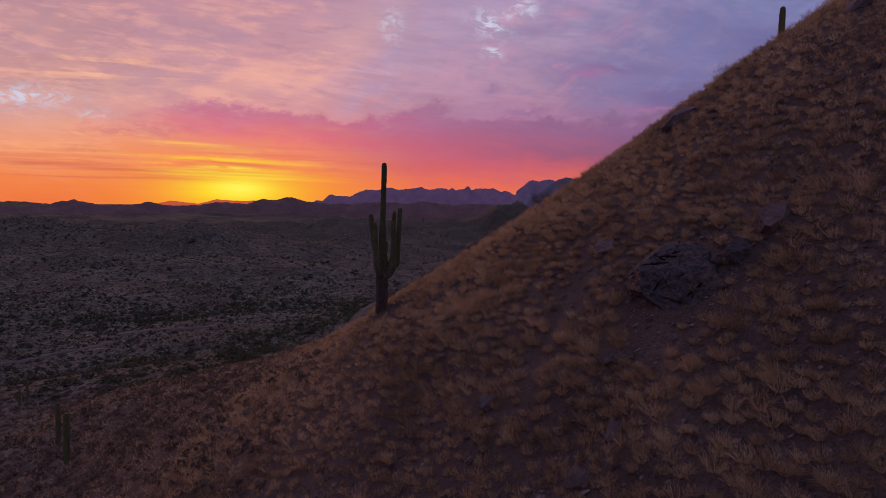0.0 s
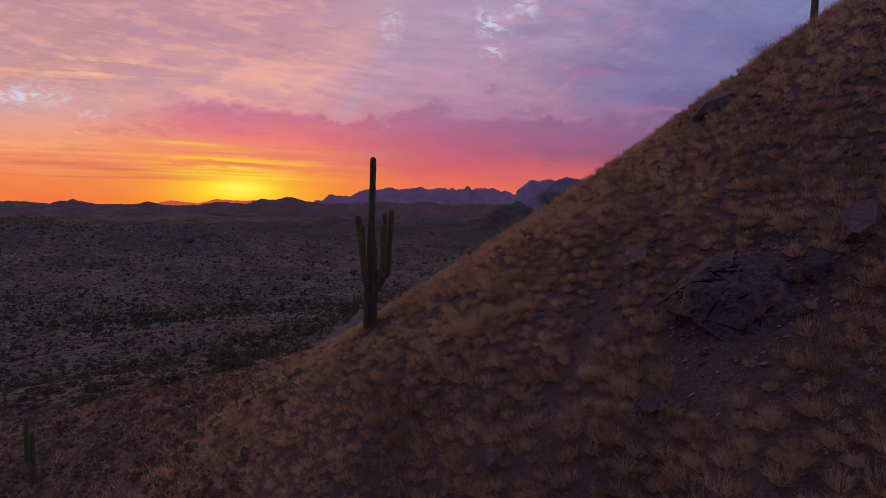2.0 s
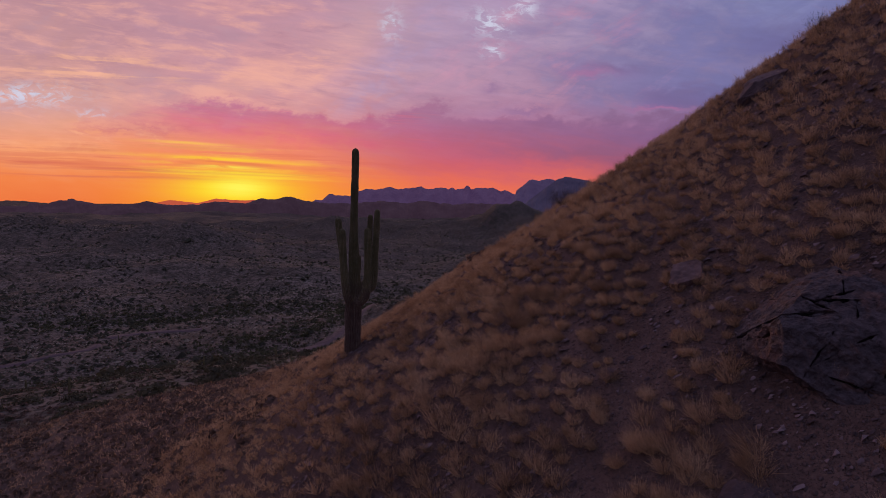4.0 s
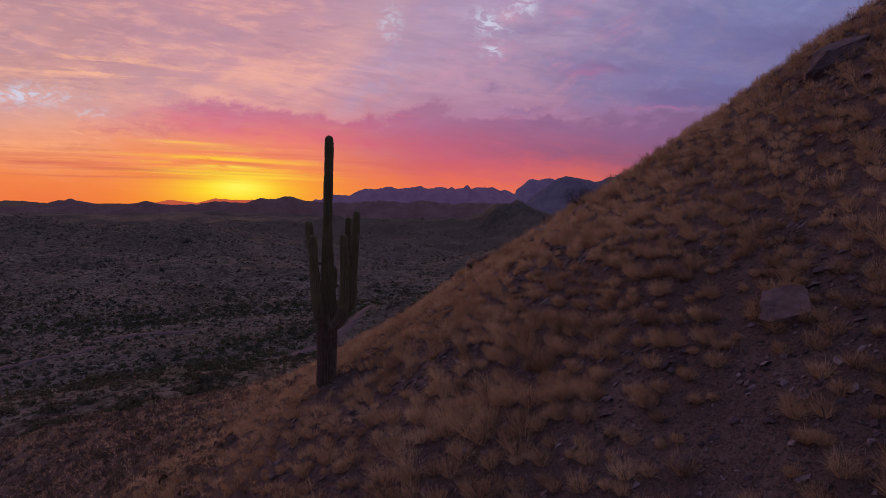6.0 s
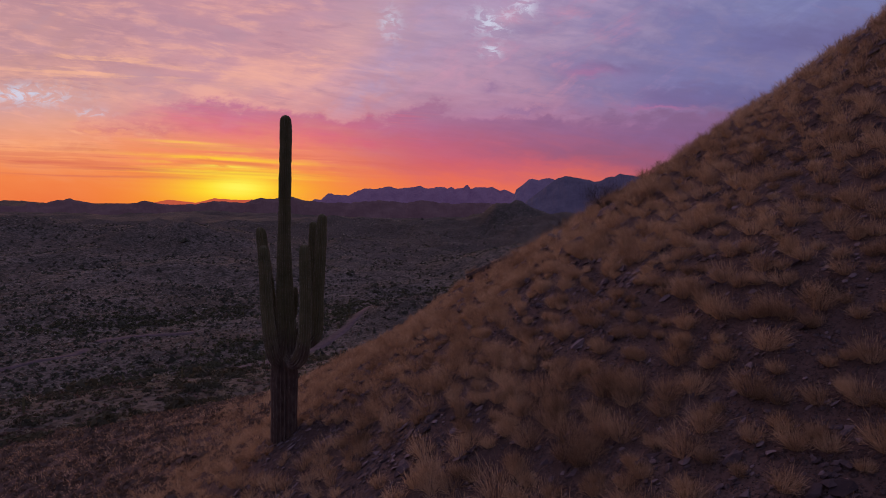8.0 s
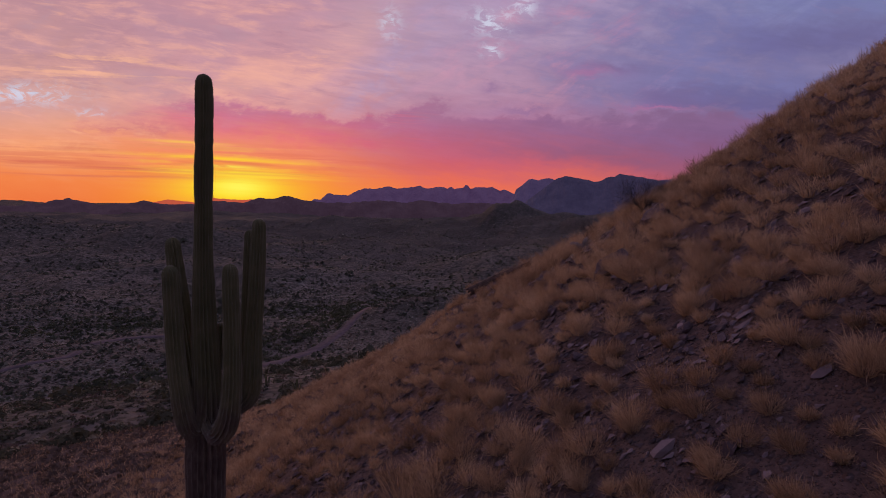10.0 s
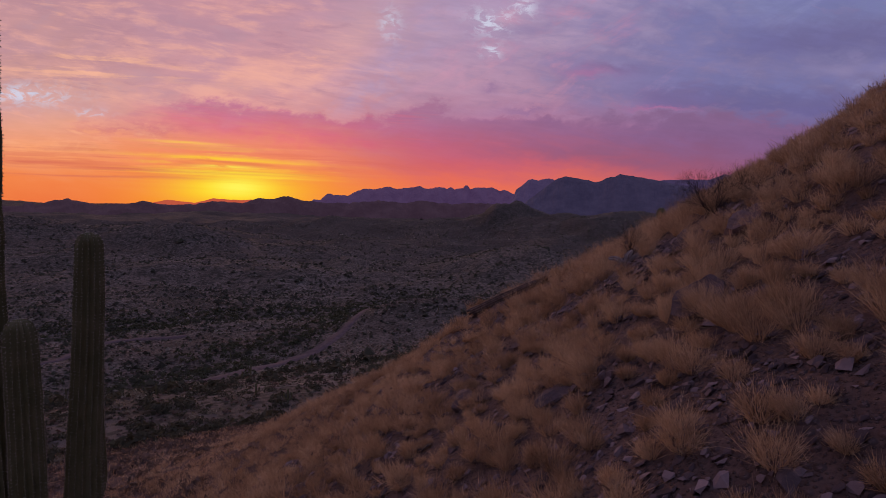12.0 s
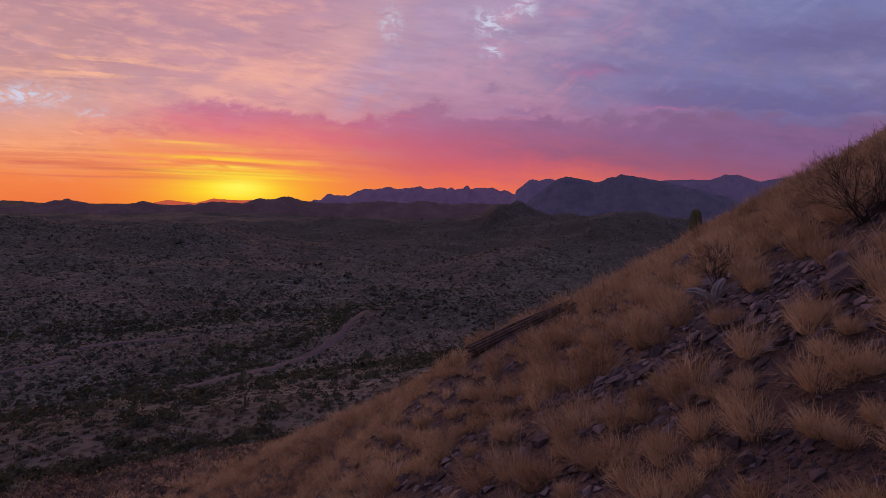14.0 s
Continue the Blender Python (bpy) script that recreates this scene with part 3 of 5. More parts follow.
# ---- saguaros ----
def ribbed(points, radii, ribs, depth, around=4, phase=0.0, steps=6, seed=0):
    """Places and quads of a ribbed column along points, with a domed tip at the last point."""
    P = np.array(points, float)
    Rr = np.array(radii, float)
    n = len(P)
    tt, fine, fr = np.arange(n), [], []
    t2 = np.linspace(0, n - 1, (n - 1) * steps + 1)
    for q in t2:  # smooth curve through the points
        i = min(int(q), n - 2)
        f = q - i
        p0, p1, p2, p3 = P[max(i - 1, 0)], P[i], P[i + 1], P[min(i + 2, n - 1)]
        fine.append(0.5 * (2 * p1 + (p2 - p0) * f + (2 * p0 - 5 * p1 + 4 * p2 - p3) * f * f + (3 * p1 - p0 - 3 * p2 + p3) * f**3))
        fr.append(Rr[i] * (1 - f) + Rr[i + 1] * f)
    fine, fr = np.array(fine), np.array(fr)
    tip_dir = fine[-1] - fine[-2]
    tip_dir /= np.linalg.norm(tip_dir)
    r_end = fr[-1]
    dome = [(math.sin(a), math.cos(a)) for a in np.linspace(0, math.pi / 2, 6)[1:]]
    base_end = fine[-1]
    fine = np.vstack([fine] + [base_end + tip_dir * r_end * 1.15 * s_ for s_, c_ in dome])
    fr = np.concatenate([fr, [max(r_end * c_, 0.004) for s_, c_ in dome]])
    tang = np.gradient(fine, axis=0)
    tang /= np.linalg.norm(tang, axis=1)[:, None]
    ref = np.array([0.0, 1.0, 0.0])
    rings, m = [], ribs * around
    th = np.arange(m) / m * 2 * math.pi
    rib = 1.07 - depth * (np.abs(np.sin(th * ribs / 2)) ** 0.7)
    wob = np.random.default_rng(seed).normal(0, 0.012, len(fine))
    for c_, t_, r_, w_ in zip(fine, tang, fr, wob):
        ref = ref - t_ * ref.dot(t_)
        ref /= np.linalg.norm(ref)
        side = np.cross(t_, ref)
        rr = r_ * (rib + w_)
        rings.append(c_ + (np.cos(th + phase) * rr)[:, None] * ref + (np.sin(th + phase) * rr)[:, None] * side)
    V = np.vstack(rings)
    k = np.arange(len(fine) * m).reshape(len(fine), m)
    k2 = np.roll(k, -1, 1)
    Q = np.stack([k[:-1], k2[:-1], k2[1:], k[1:]], -1).reshape(-1, 4)
    return V, Q, rings, fine


def spines(rings, centre, ribs, around, every, length, rng, width=0.006, from_ring=0):
    """Short pale spines standing off the crest of each rib."""
    V, T = [], []
    for i in range(from_ring, len(rings) - 1, 1):
        seg = np.linalg.norm(centre[i + 1] - centre[i])
        count = max(1, int(seg / every))
        for q in range(count):
            f = (q + 0.5) / count
            ring = rings[i] * (1 - f) + rings[i + 1] * f
            c = centre[i] * (1 - f) + centre[i + 1] * f
            for j in range(0, ribs * around, around):
                p = ring[j]
                out = p - c
                out /= np.linalg.norm(out) + 1e-9
                for s_ in range(3):
                    d = out + rng.normal(0, 0.8, 3)
                    d /= np.linalg.norm(d)
                    w = np.cross(d, rng.normal(0, 1, 3))
                    w *= width / (np.linalg.norm(w) + 1e-9)
                    b = len(V)
                    V += [p - w, p + w, p + d * length * rng.uniform(0.6, 1.2)]
                    T.append((b, b + 1, b + 2))
    return np.array(V), np.array(T)


def saguaro(name, base, stem, arms, ribs, label, spiny=True, steps=6, group="", turn=0.0, mat=None, around=4):
    """stem and arms: lists of (x, y, z, radius) from the bottom up."""
    ob = thing(name, pose(*base, 0, 0, turn), label, "cactus", group)
    rng = np.random.default_rng(len(stem) + len(arms))
    for k, col in enumerate([stem] + arms):
        nr = ribs if k == 0 else max(10, ribs - 4)
        V, Q, rings, centre = ribbed([c[:3] for c in col], [c[3] for c in col], nr, 0.33, around, 0.3 * k, steps, 40 + k)
        me = tri_mesh("stem" if k == 0 else "arm", V, Q, mat or CACTUS_OLD, False)
        p = part("stem" if k == 0 else "arm", me, ob, "ribbed stem with a bark-covered foot" if k == 0 and spiny else "")
        if spiny:
            sv, st = spines(rings, centre, nr, around, 0.03, 0.021, rng, 0.0042, 0)
            tagged(part("spine_cover", tri_mesh("spine_cover", sv, st, SPINE), p, "pale short spines"), kind="stuff")
    return ob


SB = (-3.60, 34.6, 0.14)
K = 0.00603


def sg(cx, cy, y, r):
    return ((cx - 217) * K, y, (1506 - cy) * K + 0.0, r * K)


main_stem = [sg(218, 1540, 0, 57), sg(218, 1400, 0, 55), sg(218, 1250, 0, 58), sg(219, 1160, 0, 55), sg(226, 1080, 0, 46), sg(224, 1000, 0, 40), sg(219, 900, 0, 37), sg(215, 780, 0, 33), sg(212, 640, 0, 28), sg(212, 560, 0, 25.5), sg(213, 500, 0, 26.5), sg(213, 436, 0, 23.5), sg(213, 420, 0, 25.5), sg(214, 340, 0, 26), sg(215, 275, 0, 23.0), sg(215, 250, 0, 25), sg(216, 190, 0, 24.3), sg(216, 140, 0, 25), sg(215, 84, 0, 23)]
main_arms = [
    [sg(212, 1150, -0.1, 26), sg(194, 1152, -0.28, 27), sg(179, 1105, -0.36, 28), sg(165, 1010, -0.38, 27), sg(153, 900, -0.38, 25), sg(147, 800, -0.38, 24), sg(142, 700, -0.38, 24.5), sg(139, 662, -0.38, 23)],
    [sg(205, 1120, 0.1, 24), sg(176, 1100, 0.34, 26), sg(150, 1020, 0.40, 26), sg(130, 900, 0.42, 25), sg(114, 780, 0.42, 24), sg(95, 660, 0.42, 24), sg(85, 585, 0.42, 22)],
    [sg(235, 1130, -0.1, 28), sg(276, 1158, -0.30, 32), sg(312, 1112, -0.40, 32), sg(325, 1020, -0.42, 27), sg(327, 900, -0.42, 24), sg(325, 800, -0.42, 23), sg(322, 700, -0.42, 23), sg(320, 648, -0.42, 21)],
    [sg(235, 1080, 0.05, 26), sg(300, 1090, 0.08, 29), sg(350, 1052, 0.10, 30), sg(360, 970, 0.10, 28), sg(364, 860, 0.10, 25), sg(371, 740, 0.10, 23), sg(377, 600, 0.10, 22), sg(379, 513, 0.10, 20)],
    [sg(235, 1060, 0.1, 22), sg(275, 1060, 0.5, 25), sg(305, 1000, 0.78, 25), sg(305, 880, 0.80, 22), sg(309, 740, 0.80, 20), sg(312, 620, 0.80, 19), sg(314, 552, 0.80, 18)],
    [sg(225, 980, 0.1, 14), sg(238, 970, 0.32, 17), sg(242, 900, 0.40, 17), sg(243, 850, 0.40, 15)],
]
saguaro("saguaro", SB, main_stem, main_arms, 20, "tall ribbed saguaro cactus with several upright arms")


def plain_saguaro(name, x, y, height, r, arms=(), label="", group="", ribs=12, sink=0.2, spiny=False):
    z = float(land(x, y)) - sink
    hgt = height + sink
    stem = [(0, 0, 0, r * 0.95), (0, 0, hgt * 0.3, r), (0.01, 0, hgt * 0.6, r * 1.02), (0.0, 0, hgt * 0.85, r * 0.95), (0, 0, hgt - r, r * 0.82)]
    arms_ = []
    for side, at, tall, reach in arms:
        a = radians(side)
        ca, sa = math.cos(a), math.sin(a)
        arms_.append([(0, 0, hgt * at, r * 0.6), (reach * 0.6 * ca, reach * 0.6 * sa, hgt * at + 0.02, r * 0.68), (reach * ca, reach * sa, hgt * at + reach * 0.6, r * 0.72), (reach * ca, reach * sa, hgt * (at + tall) * 0.95, r * 0.7), (reach * ca, reach * sa, hgt * (at + tall), r * 0.6)])
    return saguaro(name, (x, y, z), stem, arms_, ribs, label, spiny, 3, group, 0, CACTUS, 2)


plain_saguaro("saguaro", 27.0, 48.6, 4.6, 0.23, (), "slender single-stemmed saguaro on the ridge")
plain_saguaro("saguaro", 13.2, 61.3, 3.05, 0.27, (), "stout single-stemmed saguaro behind the ridge")
plain_saguaro("saguaro", -39.4, 58.7, 4.4, 0.22, (), "single-stemmed saguaro on the lower slope")
plain_saguaro("saguaro", -34.0, 51.8, 4.8, 0.24, (), "single-stemmed saguaro on the lower slope")
# the nearer saguaros of the valley: x, y, height, then arms as (bearing, start, rise, reach)
for x, y, tall, arms in (
    (-62, 84, 3.4, ((20, 0.35, 0.35, 0.5), (190, 0.4, 0.4, 0.55), (150, 0.3, 0.3, 0.5))),
    (-63, 87, 4.4, ()),
    (-60, 102, 3.6, ()),
    (-52, 136, 3.4, ()),
    (-30, 126, 3.0, ((10, 0.4, 0.3, 0.5),)),
    (-23, 120, 3.6, ((0, 0.35, 0.4, 0.6), (180, 0.4, 0.3, 0.6))),
    (-72, 150, 4.5, ((90, 0.4, 0.3, 0.6),)),
    (-86, 128, 4.0, ()),
    (-48, 178, 5.0, ((180, 0.4, 0.4, 0.6),)),
    (-100, 190, 5.5, ()),
    (-38, 205, 4.6, ()),
    (-120, 240, 6.0, ((0, 0.4, 0.4, 0.7), (180, 0.5, 0.3, 0.7))),
    (-75, 250, 5.5, ()),
    (-60, 285, 6.0, ((200, 0.4, 0.3, 0.7),)),
    (-150, 260, 6.0, ()),
    (-105, 320, 6.5, ()),
    (-20, 330, 6.0, ((30, 0.4, 0.4, 0.7),)),
    (-180, 330, 6.0, ()),
    (-210, 300, 5.5, ((170, 0.45, 0.35, 0.7),)),
    (-90, 400, 6.5, ()),
    (0, 380, 5.5, ()),
    (25, 420, 6.0, ()),
    (-140, 430, 6.5, ()),
    (-40, 460, 6.5, ()),
):
    plain_saguaro("saguaro", x, y, tall * 0.68, 0.17, arms, "distant armed saguaro among the valley scrub" if arms else "distant columnar saguaro among the valley scrub", "saguaros of the valley", 10, 0.3)

# ---- grass ----
def tufts(centres, size, core, fine, width, rng):
    """Rounded feathery tufts of dry bunch grass, a thick heart and fine blades all round: places and triangles."""
    Vs, off = [], 0
    way = np.stack([rng.normal(-0.14, 0.14, len(centres)), rng.normal(0.0, 0.14, len(centres)), np.ones(len(centres))], 1)
    for per, thick in ((core, True), (fine, False)):
        if not per:
            continue
        c, s, up = np.repeat(centres, per, 0), np.repeat(size, per), np.repeat(way, per, 0)
        m = len(c)
        ang = rng.uniform(0, 2 * math.pi, m)
        lean = 1.0 * np.sqrt(rng.uniform(0, 1, m))
        out = np.stack([np.cos(ang), np.sin(ang), np.zeros(m)], 1)
        d = out * np.sin(lean)[:, None] * 0.9 + up * np.cos(lean)[:, None] * 1.12 + rng.normal(0, 0.19, (m, 3))
        root = c + out * (s * 0.26 * np.sqrt(rng.uniform(0, 1, m)))[:, None]
        length = s * (1.0 - 0.16 * lean) * (rng.uniform(0.5, 0.8, m) if thick else rng.uniform(0.62, 1.06, m))
        side = np.cross(d, rng.normal(0, 1, (m, 3)))
        half = np.minimum(s * 0.036, width * 2.3) * rng.uniform(0.7, 1.1, m) if thick else width * rng.uniform(0.5, 1.2, m)
        side *= half[:, None] / (np.linalg.norm(side, axis=1)[:, None] + 1e-9)
        tip = root + d * length[:, None]
        if not thick:  # most stalks branch off inside the tuft
            fluff = rng.uniform(0, 1, m) < 0.9
            root = root + d * (length * np.where(fluff, rng.uniform(0.42, 0.86, m), 0.0))[:, None]
            tip = tip + rng.normal(0, 1, (m, 3)) * (length * np.where(fluff, 0.20, 0.06))[:, None]
        Vs.append(np.stack([root - side, root + side, tip], 1).reshape(-1, 3))
    V = np.vstack(Vs)
    return V, np.arange(len(V)).reshape(-1, 3)


def trail_at(x, y):
    """The worn dirt trail across the slope, 0 to 1."""
    mid_x = 2.9 + (y - 19.5) * 0.76 - 0.02 * (y - 19.5) ** 2
    return np.exp(-(((x - mid_x) / 0.8) ** 2)) * sstep(y, 16.3, 18.5) * (1 - sstep(y, 23.0, 25))


def grass_cover(x, y):
    """How much grass grows at a place, 0 to 1: less on the worn trail and the rocky bands."""
    g = 1.0 + 0.20 * sstep(x, 7.5, 11) + 0.16 * sstep(-y, -34, -28) + 0.16 * sstep(-y, -31, -26) * (1 - sstep(x, 3, 5)) + 0.34 * fbm(x / 4.2, y / 4.2, 3, 51) + 0.36 * fbm(x / 1.1, y / 1.1, 2, 57)
    band = np.exp(-(((y - 41.25 + (x - 4.4) * 0.6) / 0.58) ** 2)) * sstep(x, 2.5, 3.2) * (1 - sstep(x, 5.7, 6.3)) + np.exp(-((x - 2.0) ** 2 + (y - 41.7) ** 2) / 0.35) + np.exp(-((x - 4.05) ** 2 + (y - 38.6) ** 2) / 0.16) + 0.5 * np.exp(-((x - 4.4) ** 2 + (y - 35.0) ** 2) / 1.4) + 0.35 * np.exp(-((x - 3.5) ** 2 + (y - 36.1) ** 2) / 0.8)
    big = np.exp(-(((x - 8.3) / 2.1) ** 4) - ((y - 20.2) / 1.5) ** 4)
    pile = np.exp(-((x - 4.4) ** 2 + (y - 31.8) ** 2) / 0.5)
    along = np.clip((x - 2.2) / 2.55, -0.1, 1.1)
    lying = np.exp(-(((y - 48.1 - 0.3 * along) / 0.8) ** 4)) * (along > -0.1) * (along < 1.1)
    bare = np.exp(-(((x - 6.4) / 2.0) ** 2) - ((y - 18.6) / 1.6) ** 2)
    toe = sstep(-hill(x, y), 1.5, 6.0) * sstep(-x, 6, 12)
    heap = np.exp(-((x - 0.2) ** 2 + (y - 29.9) ** 2) / 0.6) + np.exp(-((x - 5.25) ** 2 + (y - 42.1) ** 2) / 0.32) + np.exp(-((x - 6.75) ** 2 + (y - 41.2) ** 2) / 0.3) + np.exp(-((x - 5.6) ** 2 + (y - 42.8) ** 2) / 0.15) + np.exp(-((x + 3.35) ** 2 + (y - 33.6) ** 2) / 0.8)
    return g - 1.2 * trail_at(x, y) - 1.3 * band - 1.5 * big - 1.2 * (pile + heap) - 1.7 * lying - 0.25 * bare - 0.15 * toe


def scatter(x0, x1, y0, y1, per_m2, rng):
    """Places kept apart from one another, as bunch grass grows."""
    step = per_m2 ** -0.5
    x, y = np.meshgrid(np.arange(x0, x1, step), np.arange(y0, y1, step))
    x[1::2] += step / 2
    return (x + rng.uniform(-0.46, 0.46, x.shape) * step).ravel(), (y + rng.uniform(-0.46, 0.46, y.shape) * step).ravel()


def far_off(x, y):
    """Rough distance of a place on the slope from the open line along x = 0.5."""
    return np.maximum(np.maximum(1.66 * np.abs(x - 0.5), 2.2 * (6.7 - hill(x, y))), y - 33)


SLOPE = (-16, 24, 8, 66)
px, py = scatter(*SLOPE, 5.4, RNG)
keep = RNG.uniform(0, 1, len(px)) < np.clip(grass_cover(px, py), 0.05, 1)
px, py = px[keep], py[keep]
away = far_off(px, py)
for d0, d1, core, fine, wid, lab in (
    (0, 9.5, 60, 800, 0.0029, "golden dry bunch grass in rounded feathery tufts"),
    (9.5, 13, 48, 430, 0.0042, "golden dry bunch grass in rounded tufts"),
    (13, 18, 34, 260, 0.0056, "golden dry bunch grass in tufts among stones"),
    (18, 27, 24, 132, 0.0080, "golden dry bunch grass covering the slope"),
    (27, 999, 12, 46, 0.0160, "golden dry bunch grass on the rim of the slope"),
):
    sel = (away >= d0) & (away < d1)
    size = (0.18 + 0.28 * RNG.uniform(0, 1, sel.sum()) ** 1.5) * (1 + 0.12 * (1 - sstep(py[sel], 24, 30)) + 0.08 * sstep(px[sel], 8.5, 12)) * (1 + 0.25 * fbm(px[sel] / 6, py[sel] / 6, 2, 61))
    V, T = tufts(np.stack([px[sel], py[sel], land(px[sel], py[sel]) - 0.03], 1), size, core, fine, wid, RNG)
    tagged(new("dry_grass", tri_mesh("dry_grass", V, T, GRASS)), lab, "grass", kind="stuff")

px, py = scatter(-75, 46, 8, 125, 3.3, RNG)
keep = (RNG.uniform(0, 1, len(px)) < np.clip(grass_cover(px, py), 0.05, 1)) & (land(px, py) > -27) & (py < 95 + px * 0.2)
keep &= ~((px > SLOPE[0]) & (px < SLOPE[1]) & (py > SLOPE[2]) & (py < SLOPE[3]))
px, py = px[keep], py[keep]
V, T = tufts(np.stack([px, py, land(px, py) - 0.03], 1), RNG.uniform(0.22, 0.50, len(px)), 3, 8, 0.026, RNG)
tagged(new("dry_grass", tri_mesh("dry_grass", V, T, GRASS)), "brownish dry grass on the outer slope", "grass", kind="stuff")


# ---- rocks ----
def hull_rock(seed, flat=0.6, pts=15):
    """An angular stone about one metre across."""
    rng = np.random.default_rng(seed)
    bm = bmesh.new()
    for q in rng.normal(0, 1, (pts, 3)):
        q = q / np.linalg.norm(q) * rng.uniform(0.8, 1.0)
        bm.verts.new((q[0] * 0.5, q[1] * 0.42, q[2] * 0.5 * flat))
    res = bmesh.ops.convex_hull(bm, input=bm.verts)
    bmesh.ops.delete(bm, geom=list({g for g in res["geom_interior"] + res["geom_unused"] if isinstance(g, bmesh.types.BMVert)}), context="VERTS")
    bmesh.ops.triangulate(bm, faces=bm.faces)
    V = np.array([q.co[:] for q in bm.verts])
    bm.verts.index_update()
    T = np.array([[w.index for w in f.verts] for f in bm.faces])
    bm.free()
    return V, T


SHAPES = [hull_rock(s, 0.38 + 0.05 * (s % 6), 12 + s % 5) for s in range(14)]
ROCK_MESHES = [tri_mesh("rock", V, T, ROCK) for V, T in SHAPES]


def top_half(V, T):
    """A stone's faces that do not look down, for stones bedded in the ground."""
    n = np.cross(V[T[:, 1]] - V[T[:, 0]], V[T[:, 2]] - V[T[:, 0]])
    n /= np.linalg.norm(n, axis=1)[:, None] + 1e-12
    n *= np.sign(np.einsum("ij,ij->i", n, V[T].mean(1)))[:, None]
    return V, T[n[:, 2] > -0.25]


CHIPS = [top_half(*hull_rock(100 + s, 0.45 + 0.08 * (s % 5), 8 + s % 3)) for s in range(16)]


def slope_pose(x, y, size, rng, sink=0.25):
    e = 0.4
    gxx = (land(x + e, y) - land(x - e, y)) / (2 * e)
    gyy = (land(x, y + e) - land(x, y - e)) / (2 * e)
    nrm = Vector((-float(gxx), -float(gyy), 1)).normalized()
    q = Vector((0, 0, 1)).rotation_difference(nrm).to_matrix().to_4x4()
    spin = pose(0, 0, 0, rng.normal(0, 14), rng.normal(0, 14), rng.uniform(0, 360))
    return Matrix.Translation((x, y, float(land(x, y)) + size * (0.22 - sink))) @ q @ spin @ Matrix.Diagonal((size, size * rng.uniform(0.7, 1.2), size * rng.uniform(0.7, 1.1), 1))


def rock_at(x, y, size, rng, label="angular red-brown rock lying on the slope", group="loose rocks on the slope"):
    ob = new("rock", ROCK_MESHES[int(rng.integers(len(ROCK_MESHES)))])
    ob.matrix_world = slope_pose(x, y, size, rng)
    return tagged(ob, label, "rock", group)


rr = np.random.default_rng(77)
count = 0
while count < 44:
    x, y = (rr.uniform(-5, 14), rr.uniform(9, 52)) if count < 18 else (rr.uniform(1, 8), rr.uniform(26, 45))
    if rr.uniform() < 1.05 - float(grass_cover(x, y)):
        rock_at(x, y, float(np.clip(rr.lognormal(-1.35, 0.42), 0.14, 0.75)), rr)
        count += 1


def stones(n, box, lo, hi, rng):
    x, y = rng.uniform(box[0], box[1], n), rng.uniform(box[2], box[3], n)
    keep = rng.uniform(0, 1, n) < 1.3 - grass_cover(x, y) * 0.7 - 0.95 * trail_at(x, y) - 0.9 * np.exp(-(((x - 6.2) / 2.8) ** 2) - ((y - 18.8) / 2.4) ** 2)
    x, y = x[keep], y[keep]
    z = land(x, y)
    s = np.clip(rng.lognormal(math.log(lo * 1.9), 0.48, len(x)), lo, hi)
    Vs, Ts, off = [], [], 0
    which = rng.integers(0, len(CHIPS), len(x))
    a = rng.uniform(0, 2 * math.pi, len(x))
    for k, (V0, T0) in enumerate(CHIPS):
        sel = np.nonzero(which == k)[0]
        c, s_ = np.cos(a[sel])[:, None], np.sin(a[sel])[:, None]
        X = V0[None, :, 0] * c - V0[None, :, 1] * s_
        Y = V0[None, :, 0] * s_ + V0[None, :, 1] * c
        Z = V0[None, :, 2] * 0.8 + X * 0.6
        P = np.stack([X, Y, Z], -1) * s[sel][:, None, None] + np.stack([x[sel], y[sel], z[sel] + 0.10 * s[sel]], -1)[:, None, :]
        Vs.append(P.reshape(-1, 3))
        Ts.append((T0[None] + (np.arange(len(sel)) * len(V0))[:, None, None] + off).reshape(-1, 3))
        off += len(sel) * len(V0)
    return np.vstack(Vs), np.vstack(Ts)


V, T = stones(50000, (-4.5, 12, 11, 48), 0.05, 0.34, rr)
tagged(new("gravel", tri_mesh("gravel", V, T, GRAVEL)), "broken purple-brown stones strewn between the grass", "gravel", kind="stuff")
V, T = stones(1700, (2.8, 6.2, 39.6, 42.8), 0.05, 0.3, rr)
tagged(new("gravel", tri_mesh("gravel", V, T, GRAVEL)), "broken purple-brown rubble in the stone band", "gravel", kind="stuff")
V, T = stones(9000, (12, 21, 16, 46), 0.10, 0.5, rr)
tagged(new("gravel", tri_mesh("gravel", V, T, GRAVEL)), "broken dark stones on the upper slope", "gravel", kind="stuff")



